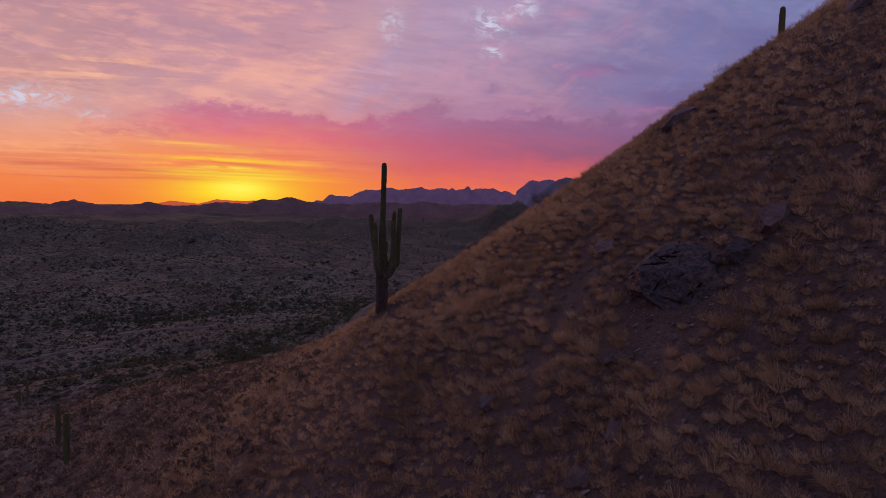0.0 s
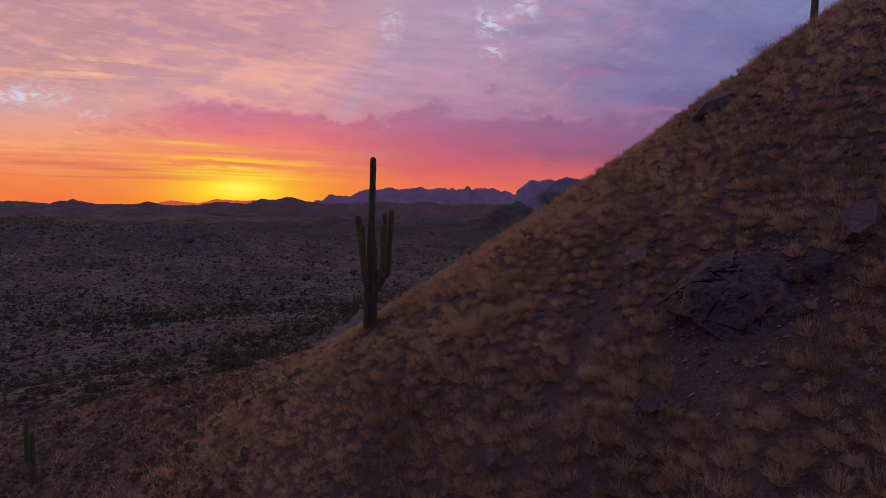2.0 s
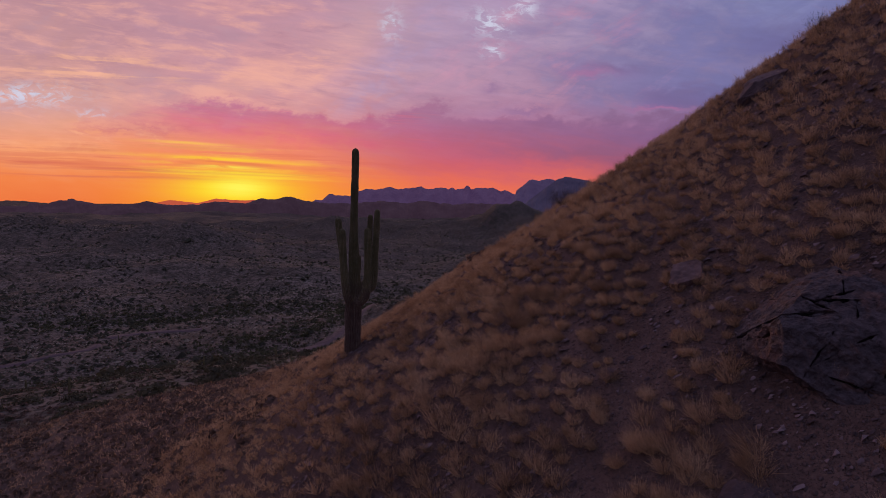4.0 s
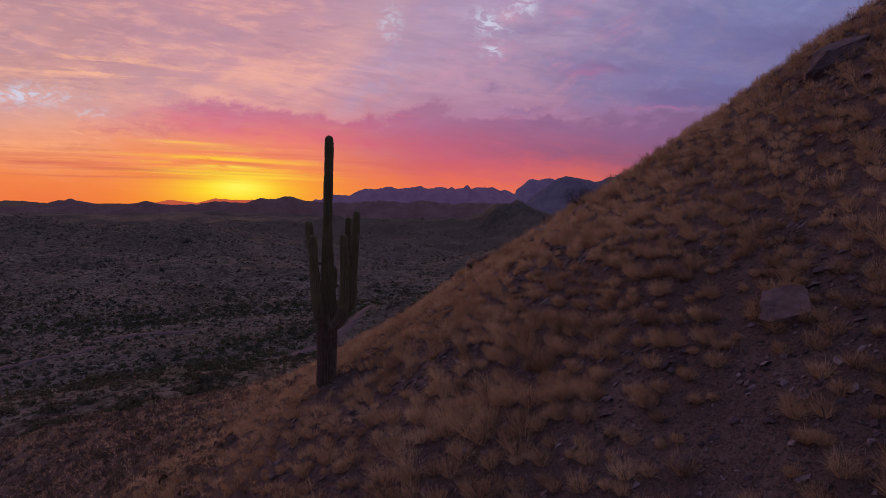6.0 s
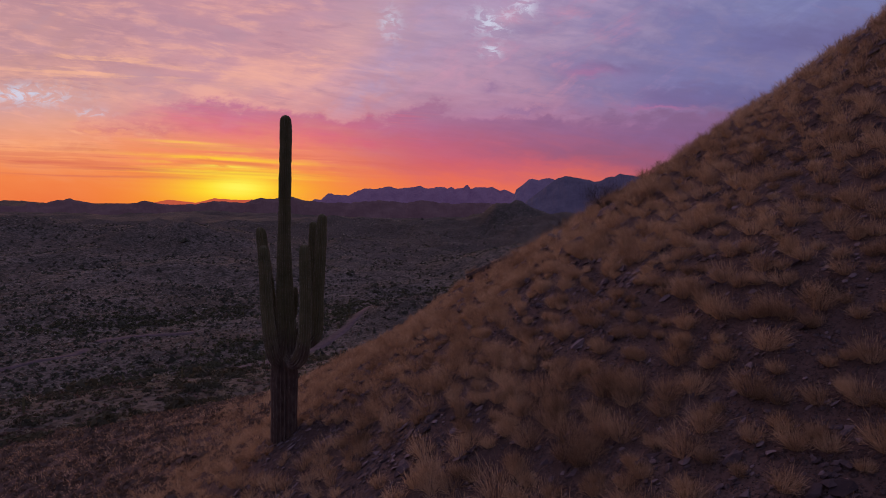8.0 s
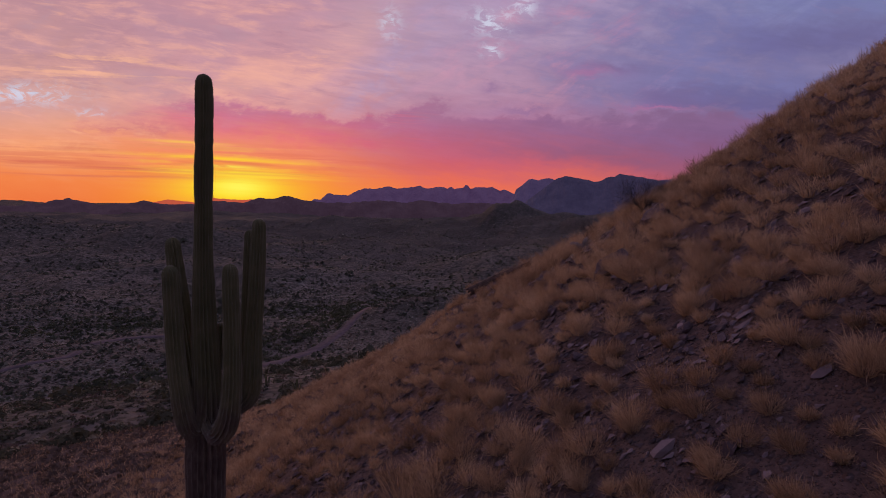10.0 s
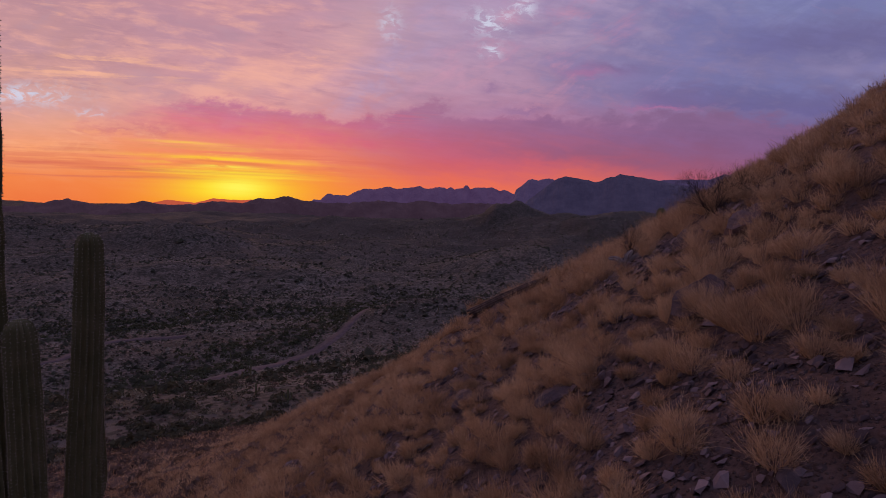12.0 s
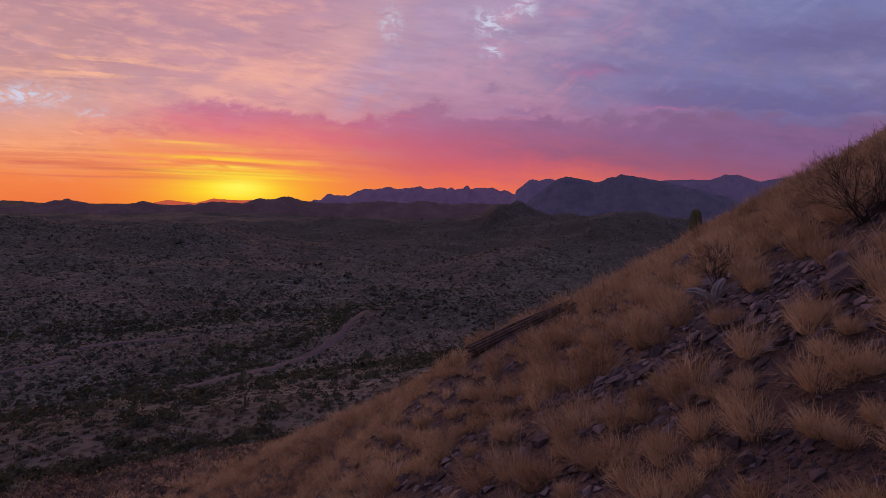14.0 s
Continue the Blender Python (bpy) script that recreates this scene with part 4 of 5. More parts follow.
def block_rock(seed, size, planes=13, cracks=7, crack_depth=0.05, res=40, mat=None, cut=(0.62, 0.9), chips=0, lump=1.0):
    """A broken block: a sphere cut by planes, with cracks along its joints."""
    rng = np.random.default_rng(seed)
    lat, lon = np.meshgrid(np.linspace(0.001, math.pi - 0.001, res), np.linspace(0, 2 * math.pi, res * 2, endpoint=False), indexing="ij")
    d = np.stack([np.sin(lat) * np.cos(lon), np.sin(lat) * np.sin(lon), np.cos(lat)], -1).reshape(-1, 3)
    nrm = rng.normal(0, 1, (planes, 3))
    nrm /= np.linalg.norm(nrm, axis=1)[:, None]
    off = rng.uniform(*cut, planes)
    r = np.min(np.where(d @ nrm.T > 0.05, off / np.maximum(d @ nrm.T, 0.05), 9), axis=1)
    r = np.minimum(r, 1.15)
    P = d * r[:, None]
    q = rng.normal(0, 0.6, (cracks, 3))
    wob = np.stack([vnoise(P[:, 0] * 3 + 5, P[:, 1] * 3, seed), vnoise(P[:, 1] * 3, P[:, 2] * 3 + 9, seed + 1), vnoise(P[:, 2] * 3, P[:, 0] * 3, seed + 2)], 1) * 0.14
    dist = np.sort(np.linalg.norm((P + wob)[:, None, :] - q[None], axis=2), axis=1)
    gap = dist[:, 1] - dist[:, 0]
    r = r - crack_depth * np.exp(-((gap / 0.035) ** 2)) + lump * 0.05 * vnoise(P[:, 0] * 4, P[:, 1] * 4 + P[:, 2] * 3, seed + 5) + 0.02 * vnoise(P[:, 0] * 11, P[:, 1] * 11 + P[:, 2] * 9, seed + 6)
    which = np.argmin(np.linalg.norm((P + wob)[:, None, :] - q[None], axis=2), axis=1)
    r = r + rng.uniform(-0.04, 0.05, cracks)[which] * (lump if chips else 1.0) * np.minimum(gap / 0.07, 1.0)
    if chips:
        q = rng.normal(0, 1, (chips, 3))
        q *= (0.82 / np.linalg.norm(q, axis=1))[:, None]
        far = np.linalg.norm((P + wob * 0.6)[:, None, :] - q[None], axis=2)
        pick, two = np.argmin(far, axis=1), np.sort(far, axis=1)
        tilt = np.einsum("ij,ij->i", rng.normal(0, 0.07, (chips, 3))[pick], P - q[pick])
        edge = np.minimum((two[:, 1] - two[:, 0]) / 0.06, 1.0)
        r = r + (rng.uniform(-0.012, 0.016, chips)[pick] + tilt) * edge - 0.025 * np.exp(-(((two[:, 1] - two[:, 0]) / 0.025) ** 2))
    P = d * r[:, None] * np.array(size) * 0.5
    k = np.arange(res * res * 2).reshape(res, res * 2)
    k2 = np.roll(k, -1, 1)
    Q = np.stack([k[:-1], k[1:], k2[1:], k2[:-1]], -1).reshape(-1, 4)
    return tri_mesh("rock", P, Q, mat or ROCK, False)


def placed_block(name, x, y, size, seed, tilt, label, sink=0.3, cracks=7, res=40, mat=None):
    ob = new(name, block_rock(seed, size, 13, cracks, 0.05, res, mat))
    ob.matrix_world = pose(x, y, float(land(x, y)) + size[2] * (0.5 - sink), *tilt)
    return tagged(ob, label, "rock")


def keep_side(bm, co, no):
    """Cuts away what lies beyond a plane and closes the cut."""
    bmesh.ops.bisect_plane(bm, geom=bm.verts[:] + bm.edges[:] + bm.faces[:], plane_co=co, plane_no=no, clear_outer=True)
    rim = [e for e in bm.edges if e.is_boundary]
    if rim:
        bmesh.ops.holes_fill(bm, edges=rim)


def fractured(faces, cuts, gap, seed, mat, front, fine=0.12, rough=1.0, name="boulder"):
    """A block with the given faces (normal, distance), broken along joints into pieces that have shifted a little."""
    rng = np.random.default_rng(seed)
    whole = bmesh.new()
    bmesh.ops.create_cube(whole, size=7.0)
    for n, d in faces:
        n = Vector(n).normalized()
        keep_side(whole, n * d, n)
    pieces = [whole]

    def middle(bm):
        return sum((q.co for q in bm.verts), Vector()) / len(bm.verts)

    for k in range(cuts):
        pieces.sort(key=lambda q: -q.calc_volume(signed=False))
        bm = pieces.pop(0)
        n = Vector(rng.normal(0, 1, 3))
        n = (n - front * n.dot(front) * 0.8).normalized()
        c = middle(bm) + Vector(rng.normal(0, 0.12, 3))
        other = bm.copy()
        keep_side(bm, c, n)
        keep_side(other, c, -n)
        pieces += [q for q in (bm, other) if len(q.verts) > 3]
    V, T = [], []
    for bm in pieces:
        c, shift = middle(bm), front * float(rng.uniform(-0.03, 0.04))
        for q in bm.verts:
            reach = (q.co - c).length
            q.co = c + (q.co - c) * max(0.5, 1 - gap / max(reach, 0.05)) + shift
        bmesh.ops.triangulate(bm, faces=bm.faces[:])
        for step in range(5):
            long = [e for e in bm.edges if e.calc_length() > fine]
            if not long:
                break
            bmesh.ops.subdivide_edges(bm, edges=long, cuts=1)
            bmesh.ops.triangulate(bm, faces=bm.faces[:])
        bm.normal_update()
        for q in bm.verts:
            p = q.co
            q.co = p + q.normal * rough * (0.05 * noise.noise(p * 1.5) + 0.07 * noise.noise(p * 3.6) + 0.06 * noise.noise(p * 8.0))
        bm.verts.index_update()
        o = len(V)
        V += [q.co[:] for q in bm.verts]
        T += [[o + w.index for w in f.verts] for f in bm.faces]
        bm.free()
    return tri_mesh(name, V, T, mat)


def slab(x, y, size, seed, tilt, label, sink, mat):
    """A flat broken slab with straight sides."""
    rng = np.random.default_rng(seed)
    n = 6
    faces = [((rng.normal(0, 0.07), rng.normal(0, 0.07), 1.0), size[2] / 2), ((0, 0, -1), size[2] / 2)]
    for k in range(n):
        a = (k + rng.uniform(-0.3, 0.3)) / n * 2 * math.pi
        faces.append(((math.cos(a), math.sin(a), rng.uniform(-0.1, 0.35)), 0.5 * math.hypot(size[0] * math.cos(a), size[1] * math.sin(a)) * rng.uniform(0.85, 1.05)))
    ob = new("rock", fractured(faces, 0, 0.004, seed, mat, Vector((0, 0, 1)), 0.09, 0.6, "rock"))
    ob.matrix_world = pose(x, y, float(land(x, y)) + size[2] * (0.5 - sink), *tilt)
    return tagged(ob, label, "rock")


# axes across, up and towards the trail side, from which its broken face shows
B_OUT = Vector((-0.50, -0.84, 0.15)).normalized()
B_ACROSS = Vector((0.857, -0.515, 0)).normalized()
B_UP = B_OUT.cross(B_ACROSS)
b_faces = [(B_ACROSS * a + B_UP * b + B_OUT * c, d) for a, b, c, d in ((-0.06, 0.16, 1.0, 0.66), (-0.05, 0.62, 0.78, 0.74), (-0.80, 0.10, 0.60, 1.30), (-0.38, 0.88, 0.30, 1.36), (0.36, 0.85, 0.38, 1.22), (-0.70, 0.66, 0.25, 1.42), (0.30, 0.92, 0.1, 1.52), (0.66, 0.70, 0.25, 1.32), (0.62, -0.72, 0.32, 1.02), (-0.52, -0.80, 0.30, 1.02), (-0.95, -0.2, 0.2, 1.85), (0.95, -0.1, 0.3, 1.75), (0, 0, -1, 1.4))]
boulder = new("boulder", fractured(b_faces, 20, 0.014, 9, VARNISH, (B_OUT * 0.9 + B_UP * 0.42).normalized()))
boulder.matrix_world = Matrix.Translation(Vector((8.33, 20.55, float(land(8.33, 20.55)))) - B_UP * 0.42 + B_OUT * 0.34 + B_ACROSS * 0.15)
tagged(boulder, "large dark cracked boulder half sunk in the slope", "rock")
placed_block("rock", 10.0, 19.75, (1.0, 0.8, 0.8), 9, (10, -20, 40), "rounded dark rock beside the boulder", 0.3, 4, 40, VARNISH)
placed_block("rock", 9.4, 19.9, (0.42, 0.36, 0.55), 10, (10, 0, 70), "small upright reddish stone against the boulder", 0.2, 2, 20)
slab(11.45, 20.3, (1.4, 0.9, 0.7), 13, (14, -46, 30), "tilted pinkish rock slab in the slope", 0.25, PINK)
slab(6.85, 24.6, (0.95, 0.72, 0.34), 15, (14, -34, 10), "flat pinkish rock slab lying on the slope", 0.38, PINK)
placed_block("outcrop", 13.2, 33.6, (2.9, 1.6, 1.1), 17, (10, -36, 10), "long dark bedrock outcrop under the skyline", 0.42, 8, 50)
placed_block("outcrop", 21.4, 30.9, (3.0, 1.8, 1.2), 18, (10, -38, 10), "long dark bedrock outcrop high on the slope", 0.42, 8, 50)
slab(4.84, 37.28, (1.05, 0.6, 0.26), 19, (8, -32, 30), "flat brown slab propped on smaller stones", 0.25, ROCK)
placed_block("rock", 5.75, 40.2, (0.55, 0.42, 0.34), 20, (0, -20, 30), "blocky brown rock in the stone band", 0.2, 3, 30)
placed_block("rock", 5.95, 40.6, (0.4, 0.34, 0.3), 21, (0, -20, 80), "blocky brown rock in the stone band", 0.2, 3, 24)
slab(6.45, 39.15, (0.9, 0.55, 0.36), 27, (8, -34, 20), "pinkish slab of bedrock in the grass", 0.48, PINK)
placed_block("rock", 1.5, 39.7, (0.6, 0.45, 0.42), 28, (0, -24, 60), "blocky dark rock among the grass", 0.28, 3, 30)
placed_block("rock", 1.85, 39.35, (0.45, 0.4, 0.3), 29, (10, -20, 20), "blocky dark rock among the grass", 0.28, 3, 26)
placed_block("rock", 2.75, 37.3, (0.7, 0.4, 0.26), 30, (0, -24, 35), "flat dark rock among the grass", 0.3, 3, 30)
placed_block("rock", 5.6, 18.8, (0.95, 0.7, 0.5), 22, (10, -25, 0), "dark rock bedded in the dirt", 0.4, 3, 30)
placed_block("rock", 4.45, 23.0, (0.42, 0.3, 0.26), 23, (0, -20, 40), "small dark rock at the trail's edge", 0.2, 2, 20)
placed_block("rock", 3.9, 15.4, (0.8, 0.55, 0.4), 24, (10, -30, 30), "pale purple-grey rock bedded in gravel", 0.3, 3, 30)
placed_block("rock", 5.0, 16.2, (0.5, 0.4, 0.9), 25, (0, 10, 30), "upright shaded slab beside the trail", 0.35, 3, 30)
placed_block("rock", 1.7, 19.8, (0.9, 0.5, 0.6), 26, (0, -30, 60), "tilted slab standing out of the slope", 0.3, 3, 30)

# stones heaped in the band and the pile
for n, cx, cy, sx, sy, turn, lo, hi in ((16, 0.2, 29.9, 0.5, 0.45, 0.0, 0.14, 0.42), (72, 4.4, 41.4, 0.8, 0.22, -0.6, 0.09, 0.42), (8, 4.05, 38.6, 0.2, 0.3, 0.0, 0.12, 0.32), (18, 4.4, 35.0, 0.8, 0.7, 0.0, 0.12, 0.34), (8, 3.5, 36.1, 0.6, 0.5, 0.0, 0.12, 0.3), (10, 1.95, 41.75, 0.35, 0.35, 0.0, 0.15, 0.42), (9, 1.6, 39.6, 0.45, 0.4, 0.0, 0.1, 0.28), (8, 2.8, 37.4, 0.5, 0.4, 0.0, 0.1, 0.26), (8, 5.9, 39.6, 0.6, 0.25, -0.5, 0.1, 0.3), (20, 4.45, 31.8, 0.35, 0.35, 0.0, 0.12, 0.30), (16, 5.4, 14.7, 0.8, 0.5, 0.0, 0.12, 0.36), (12, 3.4, 25.5, 1.2, 0.8, 0.0, 0.12, 0.4)):
    for k in range(n):
        ex = rr.normal(0, sx)
        x, y = cx + ex, cy + ex * turn + rr.normal(0, sy)
        rock_at(x, y, float(rr.uniform(lo, hi)), rr, "broken purple-brown stone in a heap", "heaped stones").location.z += rr.uniform(0.0, 0.09)


# ---- dead shrubs, fallen cactus ----
def twigs(rng, tall, wide, stems, levels=4):
    """Branching bare twigs as thin three-sided tubes."""
    V, T = [], []

    def tube(a, b, ra, rb_):
        d = (b - a) / (np.linalg.norm(b - a) + 1e-9)
        s1 = np.cross(d, [0.3, 0.8, 0.5])
        s1 /= np.linalg.norm(s1)
        s2 = np.cross(d, s1)
        o = len(V)
        for c, r in ((a, ra), (b, rb_)):
            for k in range(3):
                an = k * 2 * math.pi / 3
                V.append(c + (s1 * math.cos(an) + s2 * math.sin(an)) * r)
        for k in range(3):
            k1 = (k + 1) % 3
            T.append((o + k, o + k1, o + 3 + k1))
            T.append((o + k, o + 3 + k1, o + 3 + k))

    def grow(p, d, length, r, level):
        q = p + d * length
        tube(p, q, r, r * 0.7)
        if level == 0:
            return
        for k in range(int(rng.integers(2, 4))):
            nd = d + rng.normal(0, 0.45, 3) + np.array([0, 0, 0.08])
            nd /= np.linalg.norm(nd)
            grow(p + d * length * rng.uniform(0.55, 1.0), nd, length * rng.uniform(0.6, 0.85), r * 0.62, level - 1)

    for k in range(stems):
        a = rng.uniform(0, 2 * math.pi)
        d = np.array([math.cos(a) * wide, math.sin(a) * wide, tall])
        length = np.linalg.norm(d) * 0.29
        grow(np.array([rng.normal(0, 0.04), rng.normal(0, 0.04), -0.05]), d / np.linalg.norm(d), length, 0.0034 * (1 + tall), levels)
    return np.array(V), np.array(T)


def dead_shrub(x, y, tall, wide, stems, seed, label, levels=4):
    V, T = twigs(np.random.default_rng(seed), tall, wide, stems, levels)
    ob = new("dead_shrub", tri_mesh("dead_shrub", V, T, TWIG))
    ob.matrix_world = pose(x, y, float(land(x, y)), 0, 0, 0)
    return tagged(ob, label, "shrub", "leafless shrubs on the slope")


dead_shrub(6.95, 41.6, 1.1, 1.15, 24, 1, "leafless dark shrub with upright twigs in the grass", 5)
dead_shrub(5.75, 43.1, 1.0, 0.6, 11, 2, "leafless dark shrub beside pale dead branches")
dead_shrub(16.3, 34.9, 1.3, 0.8, 10, 3, "leafless shrub on the skyline of the ridge")
dead_shrub(18.5, 35.6, 0.7, 0.6, 6, 4, "leafless shrub on the skyline of the ridge")
dead_shrub(6.3, 27.7, 0.6, 0.9, 14, 5, "low leafless brown shrub among the grass")
dead_shrub(7.7, 26.4, 0.5, 0.9, 14, 6, "low leafless brown shrub among the grass")
dead_shrub(-0.8, 20.3, 0.8, 0.6, 10, 7, "low leafless brown shrub among the grass")
dead_shrub(7.35, 40.5, 0.6, 0.9, 9, 8, "low leafless brown shrub among the grass")
dead_shrub(14.8, 45.4, 0.9, 0.3, 3, 9, "dry forked stick standing on the skyline", 2)
dead_shrub(16.1, 42.3, 0.55, 0.35, 3, 10, "dry forked stick standing on the skyline", 2)
dead_shrub(9.6, 21.6, 0.7, 0.9, 10, 11, "low leafless brown shrub behind the boulder")

# pale dead cactus stump under the shrub
stump = thing("dead_stump", pose(5.36, 42.4, float(land(5.36, 42.4)) + 0.02, 0, 0, 0), "pale dead cactus stump with broken limbs", "stump")
PALE = mat_plain("bleached_wood", (0.22, 0.19, 0.18), (0.52, 0.48, 0.46), 7.0)
for k, (a, b_, r) in enumerate((((0, 0, -0.05), (0.10, 0.0, 0.34), 0.08), ((0.0, 0, 0.0), (-0.36, 0.1, 0.16), 0.07), ((0.05, 0.02, 0.1), (0.34, -0.05, 0.34), 0.05), ((0.1, -0.05, 0.0), (0.28, -0.16, 0.26), 0.04), ((-0.1, -0.1, 0.0), (-0.24, -0.2, 0.2), 0.05), ((0.32, -0.05, 0.32), (0.14, -0.1, 0.42), 0.035))):
    a, b_ = np.array(a, float), np.array(b_, float)
    bend = np.random.default_rng(60 + k).normal(0, 0.025, 3) + np.array([0, 0, 0.03])
    V, Q, _, _ = ribbed([a, a * 0.6 + b_ * 0.4 + bend, a * 0.3 + b_ * 0.7 + bend, b_], [r, r * 0.9, r * 0.8, r * 0.55], 7, 0.35, 2, 0.0, 4, k)
    part("limb", tri_mesh("limb", V, Q, PALE), stump)

# fallen cactus skeleton: a bundle of long ribs
L0, L1 = np.array((2.2, 48.6, float(land(2.2, 48.6)) + 0.16)), np.array((4.75, 48.9, float(land(4.75, 48.9)) + 0.16))
fallen = thing("fallen_cactus", Matrix.Translation(L0), "fallen dead saguaro, dark weathered ribs lying downhill", "log")
axis = (L1 - L0) / np.linalg.norm(L1 - L0)
sid = np.cross(axis, [0, 0, 1.0])
sid /= np.linalg.norm(sid)
upv = np.cross(sid, axis)
lr = np.random.default_rng(8)
for k in range(13):
    an = k / 13 * 2 * math.pi
    offv = sid * math.cos(an) * 0.15 + upv * (math.sin(an) * 0.11)
    a, b_ = offv * 1.25 + axis * lr.uniform(-0.25, 0.15), offv * 0.75 + (L1 - L0) * lr.uniform(0.82, 1.04)
    m_ = (a + b_) / 2 + lr.normal(0, 0.015, 3)
    V, Q, _, _ = ribbed([a, a * 0.6 + m_ * 0.4 + lr.normal(0, 0.01, 3), m_, b_], [0.035, 0.04, 0.038, 0.026], 5, 0.12, 2, 0.0, 4, k)
    part("rib", tri_mesh("rib", V, Q, LOGWOOD), fallen)

# ---- dirt roads in the valley ----
def dirt_road(points, width, label):
    P = np.array(points, float)
    t2 = np.linspace(0, len(P) - 1, (len(P) - 1) * 14 + 1)
    cx, cy = np.interp(t2, range(len(P)), P[:, 0]), np.interp(t2, range(len(P)), P[:, 1])
    ker = np.ones(9) / 9
    cx, cy = np.convolve(np.pad(cx, 4, "edge"), ker, "valid"), np.convolve(np.pad(cy, 4, "edge"), ker, "valid")
    tx, ty = np.gradient(cx), np.gradient(cy)
    ln = np.hypot(tx, ty)
    rows_ = []
    for f in np.linspace(-1, 1, 7):
        w = width * 0.5 * f * (1 + 0.3 * fbm(t2 * 0.9, t2 * 0 + f * 3, 2, 81))
        x, y = cx - ty / ln * w, cy + tx / ln * w
        rows_.append(np.stack([x, y, land(x, y) + 0.5 - 0.45 * abs(f) ** 3], 1))
    V = np.stack(rows_, 1)
    k = np.arange(V.shape[0] * 7).reshape(-1, 7)
    Q = np.stack([k[:-1, :-1], k[:-1, 1:], k[1:, 1:], k[1:, :-1]], -1).reshape(-1, 4)
    return tagged(new("road", tri_mesh("road", V.reshape(-1, 3), Q, ROADDIRT, True)), label, "road", kind="structure")


ROADS = [
    ([(-48, 440), (-50, 412), (-53, 388), (-57, 368), (-61, 351), (-66, 335), (-74, 320), (-82, 305), (-94, 288), (-106, 272)], 6.8, "pale dirt road climbing over a low rise"),
    ([(-150, 374), (-165, 367), (-178, 357), (-187, 345), (-190, 336)], 6.5, "pale dirt track through the valley scrub"),
    ([(-187, 322), (-184, 312), (-190, 298), (-206, 280), (-226, 266)], 6.0, "pale dirt track through the valley scrub"),
    ([(-66, 205), (-72, 190), (-80, 176), (-92, 160)], 4.0, "faint dirt track among the scrub"),
]
for road in ROADS:
    dirt_road(*road)


def off_road(x, y):
    """True where no dirt road runs."""
    clear = np.ones(len(x), bool)
    for points, width, _ in ROADS:
        for (xa, ya), (xb, yb) in zip(points[:-1], points[1:]):
            f = np.clip(((x - xa) * (xb - xa) + (y - ya) * (yb - ya)) / ((xb - xa) ** 2 + (yb - ya) ** 2), 0, 1)
            clear &= np.hypot(x - xa - f * (xb - xa), y - ya - f * (yb - ya)) > width * 0.55 + 0.6
    return clear


# ---- valley scrub ----
def bushes(x, y, size, leaves, rng, squash=0.7):
    """Clumps of small leaf faces in an uneven dome."""
    n = len(x)
    z = land(x, y)
    c = np.repeat(np.stack([x, y, z], 1), leaves, 0)
    s = np.repeat(size, leaves)
    m = len(c)
    d = rng.normal(0, 1, (m, 3))
    d /= np.linalg.norm(d, axis=1)[:, None]
    d[:, 2] = np.abs(d[:, 2])
    r = s * rng.uniform(0.55, 1.0, m)
    lop = np.repeat(rng.normal(0, 0.25, (n, 2)), leaves, 0) * s[:, None]
    p = c + d * r[:, None] * np.array([1, 1, squash])
    p[:, :2] += lop * rng.uniform(0, 1, m)[:, None]
    face = d + rng.normal(0, 0.35, (m, 3))
    a = np.cross(face, rng.normal(0, 1, (m, 3)))
    b = np.cross(face, a)
    leaf = (s * rng.uniform(0.2, 0.36, m) * (30 / leaves) ** 0.5)[:, None]
    a, b = a / np.linalg.norm(a, axis=1)[:, None] * leaf, b / np.linalg.norm(b, axis=1)[:, None] * leaf
    V = np.stack([p - a, p + a * 0.6 - b * 0.5, p + b], 1).reshape(-1, 3)
    T = np.arange(m * 3).reshape(-1, 3)
    return V, T


def clumps(x, y, size, rng):
    """Solid low clumps of far scrub, uneven five-sided domes."""
    n = len(x)
    a = np.arange(5) / 5 * 2 * math.pi + rng.uniform(0, 1, (n, 1))
    r = size[:, None] * rng.uniform(0.6, 1.15, (n, 5))
    z = land(x, y)
    ring = np.stack([x[:, None] + np.cos(a) * r, y[:, None] + np.sin(a) * r, np.repeat(z[:, None], 5, 1) + size[:, None] * rng.uniform(0.05, 0.45, (n, 5))], -1)
    top = np.stack([x + rng.normal(0, 0.2, n) * size, y + rng.normal(0, 0.2, n) * size, z + size * rng.uniform(0.7, 1.1, n)], -1)
    V = np.concatenate([ring, top[:, None]], 1).reshape(-1, 3)
    tri = np.array([[k, (k + 1) % 5, 5] for k in range(5)])
    return V, (tri[None] + 6 * np.arange(n)[:, None, None]).reshape(-1, 3)


rb = np.random.default_rng(91)


def in_fan(n, r0, r1, rng):
    r = np.sqrt(rng.uniform(r0 * r0, r1 * r1, n))
    a = np.radians(rng.uniform(-44, 32, n))
    return np.sin(a) * r, np.cos(a) * r


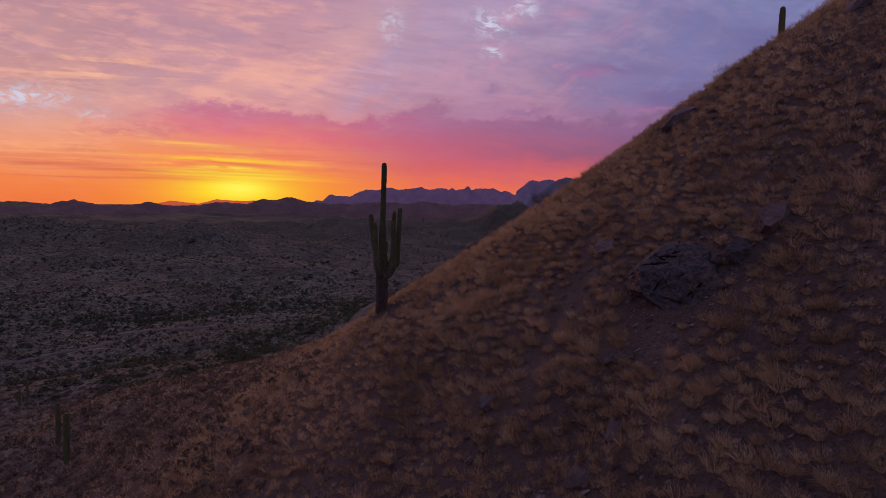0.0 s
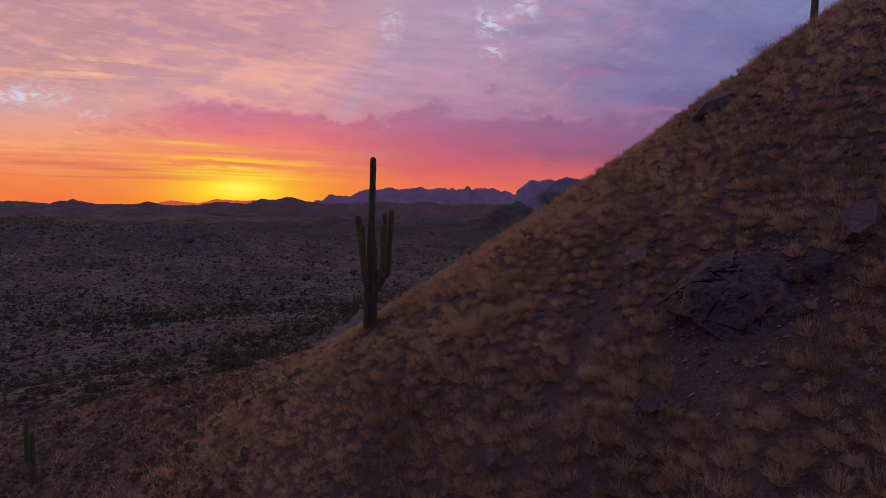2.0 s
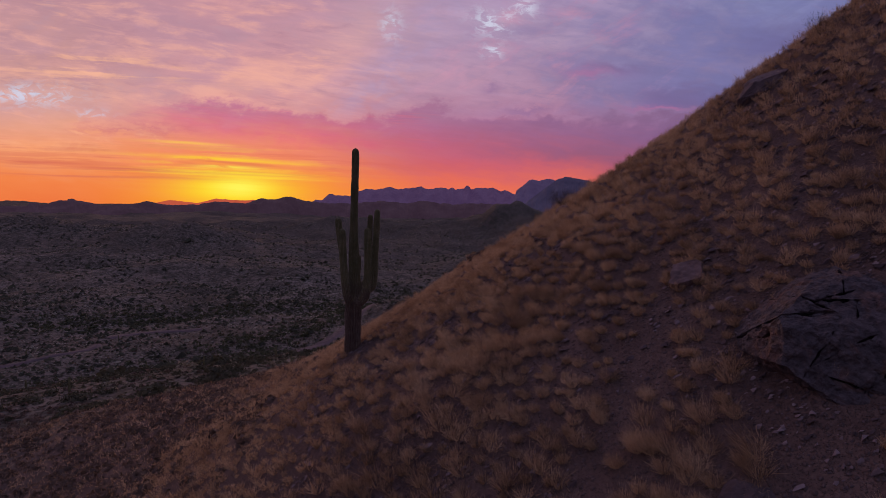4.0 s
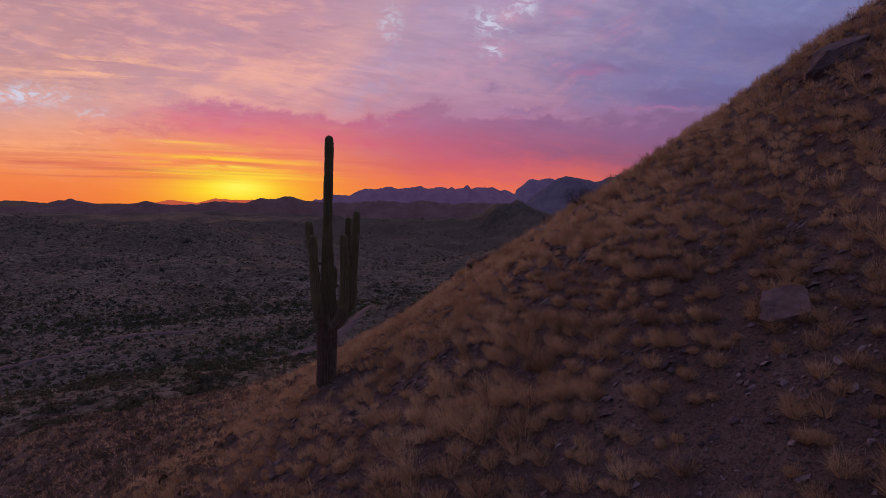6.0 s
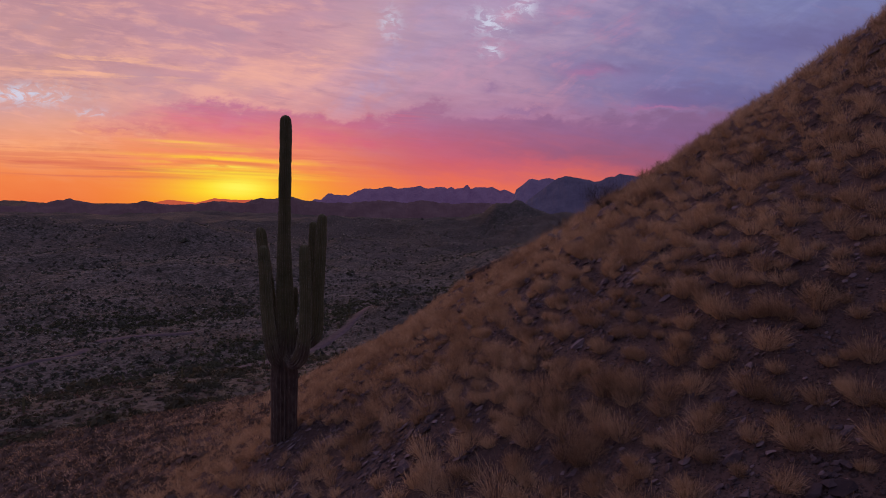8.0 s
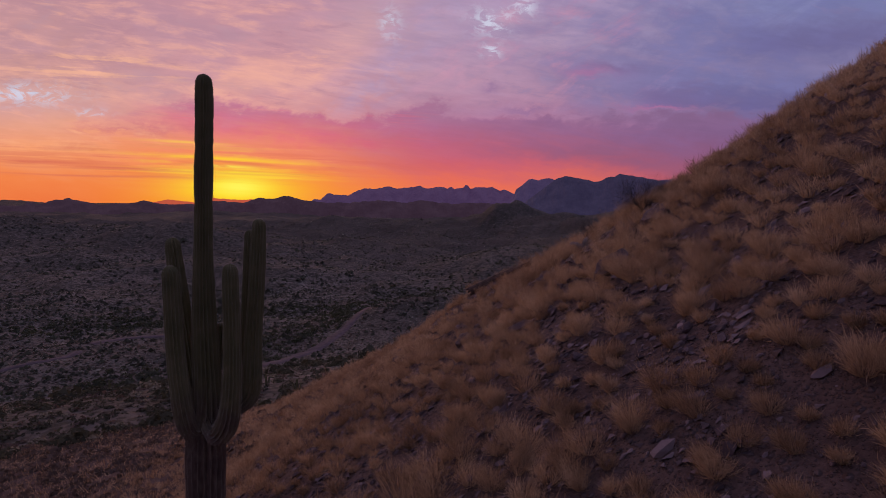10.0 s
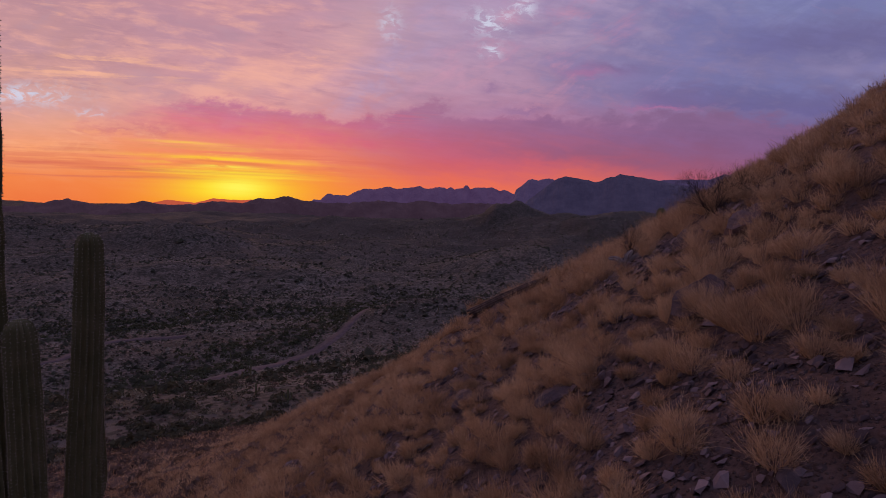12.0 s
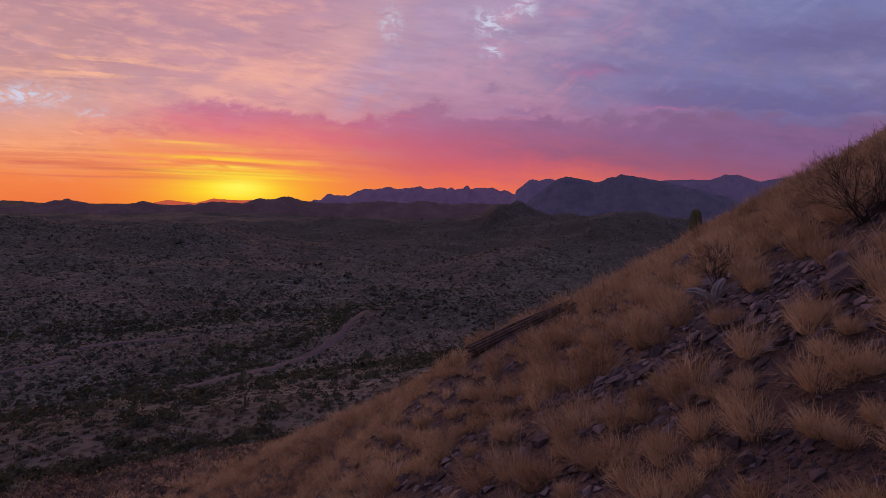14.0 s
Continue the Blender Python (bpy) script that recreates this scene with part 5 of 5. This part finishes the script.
for r0, r1, n, leaves, lo, hi, pale in ((70, 150, 2300, 70, 0.45, 1.4, 0.25), (150, 270, 6500, 24, 0.6, 1.5, 0.25), (270, 600, 34000, 0, 0.5, 1.3, 0.36), (600, 1600, 48000, 0, 0.7, 1.9, 0.42)):
    x, y = in_fan(n, r0, r1, rb)
    z = land(x, y)
    thick = fbm(x / 70, y / 70, 3, 71)
    keep = (z < -12.5) & (y > 80) & (y > 62 - 0.4 * x) & off_road(x, y) & (rb.uniform(-1.0, 0.9, n) < thick * 0.8 + 0.35)
    x, y = x[keep], y[keep]
    size = rb.uniform(lo, hi, len(x)) * np.exp(rb.normal(0, 0.35, len(x)))
    dusty = rb.uniform(0, 1, len(x)) < pale
    for mask, mat, scale, lab in ((~dusty, SCRUB, 1.0, "dark olive-green desert scrub scattered over the valley floor"), (dusty, PALE_SCRUB, 0.7, "pale dusty desert scrub scattered over the valley floor")):
        V, T = bushes(x[mask], y[mask], size[mask] * scale, leaves, rb) if leaves else clumps(x[mask], y[mask], size[mask] * scale, rb)
        tagged(new("desert_scrub", tri_mesh("desert_scrub", V, T, mat)), lab, "bushes", kind="stuff")

for x, y, w, d in ((-30, 150, 90, 60), (-60, 115, 60, 40)):
    n = 1400
    x, y = x + rb.normal(0, w * 0.5, n), y + rb.normal(0, d * 0.5, n)
    keep = (land(x, y) < -13) & (y > 80)
    V, T = bushes(x[keep], y[keep], rb.uniform(0.15, 0.5, keep.sum()), 14, rb)
    tagged(new("desert_scrub", tri_mesh("desert_scrub", V, T, SCRUB)), "low dusty scrub at the foot of the slope", "bushes", kind="stuff")

x, y = rb.uniform(-85, -7, 11000), rb.uniform(16, 125, 11000)
keep = (hill(x, y) < -2.0) & (rb.uniform(0, 1, 11000) < 0.75 + 0.5 * fbm(x / 9, y / 9, 3, 95)) & (y < 110 + x * 0.3)
V, T = bushes(x[keep], y[keep], rb.uniform(0.22, 0.62, keep.sum()), 16, rb, 0.6)
tagged(new("brush", tri_mesh("brush", V, T, BRUSH)), "low brown brush on the lower slope", "bushes", kind="stuff")

x, y = in_fan(21000, 70, 420, rb)
keep = (land(x, y) < -15) & off_road(x, y) & (rb.uniform(0, 1, 21000) < 0.7 + 0.5 * fbm(x / 25, y / 25, 3, 99))
V, T = bushes(x[keep], y[keep], rb.uniform(0.2, 0.75, keep.sum()), 6, rb, 0.5)
tagged(new("brush", tri_mesh("brush", V, T, BRUSH)), "tan dry brush on the valley floor", "bushes", kind="stuff")

# green trees along the dry washes
WASHES = [[(-260, 372), (-215, 395), (-182, 425), (-135, 448), (-80, 492), (-40, 560), (20, 640)], [(-120, 330), (-95, 352), (-72, 395), (-70, 450), (-58, 520)], [(-150, 265), (-110, 290), (-85, 330)]]
for line, n, spread in zip(WASHES, (1000, 420, 260), (15, 12, 12)):
    P = np.array(line, float)
    q = rb.uniform(0, len(P) - 1, n)
    x = np.interp(q, range(len(P)), P[:, 0]) + rb.normal(0, spread, n)
    y = np.interp(q, range(len(P)), P[:, 1]) + rb.normal(0, spread, n)
    keep = off_road(x, y)
    V, T = bushes(x[keep], y[keep], rb.uniform(0.9, 2.4, keep.sum()), 22, rb, 0.85)
    tagged(new("wash_trees", tri_mesh("wash_trees", V, T, WASH_GREEN)), "dark green small trees crowding a dry wash", "trees", kind="stuff")
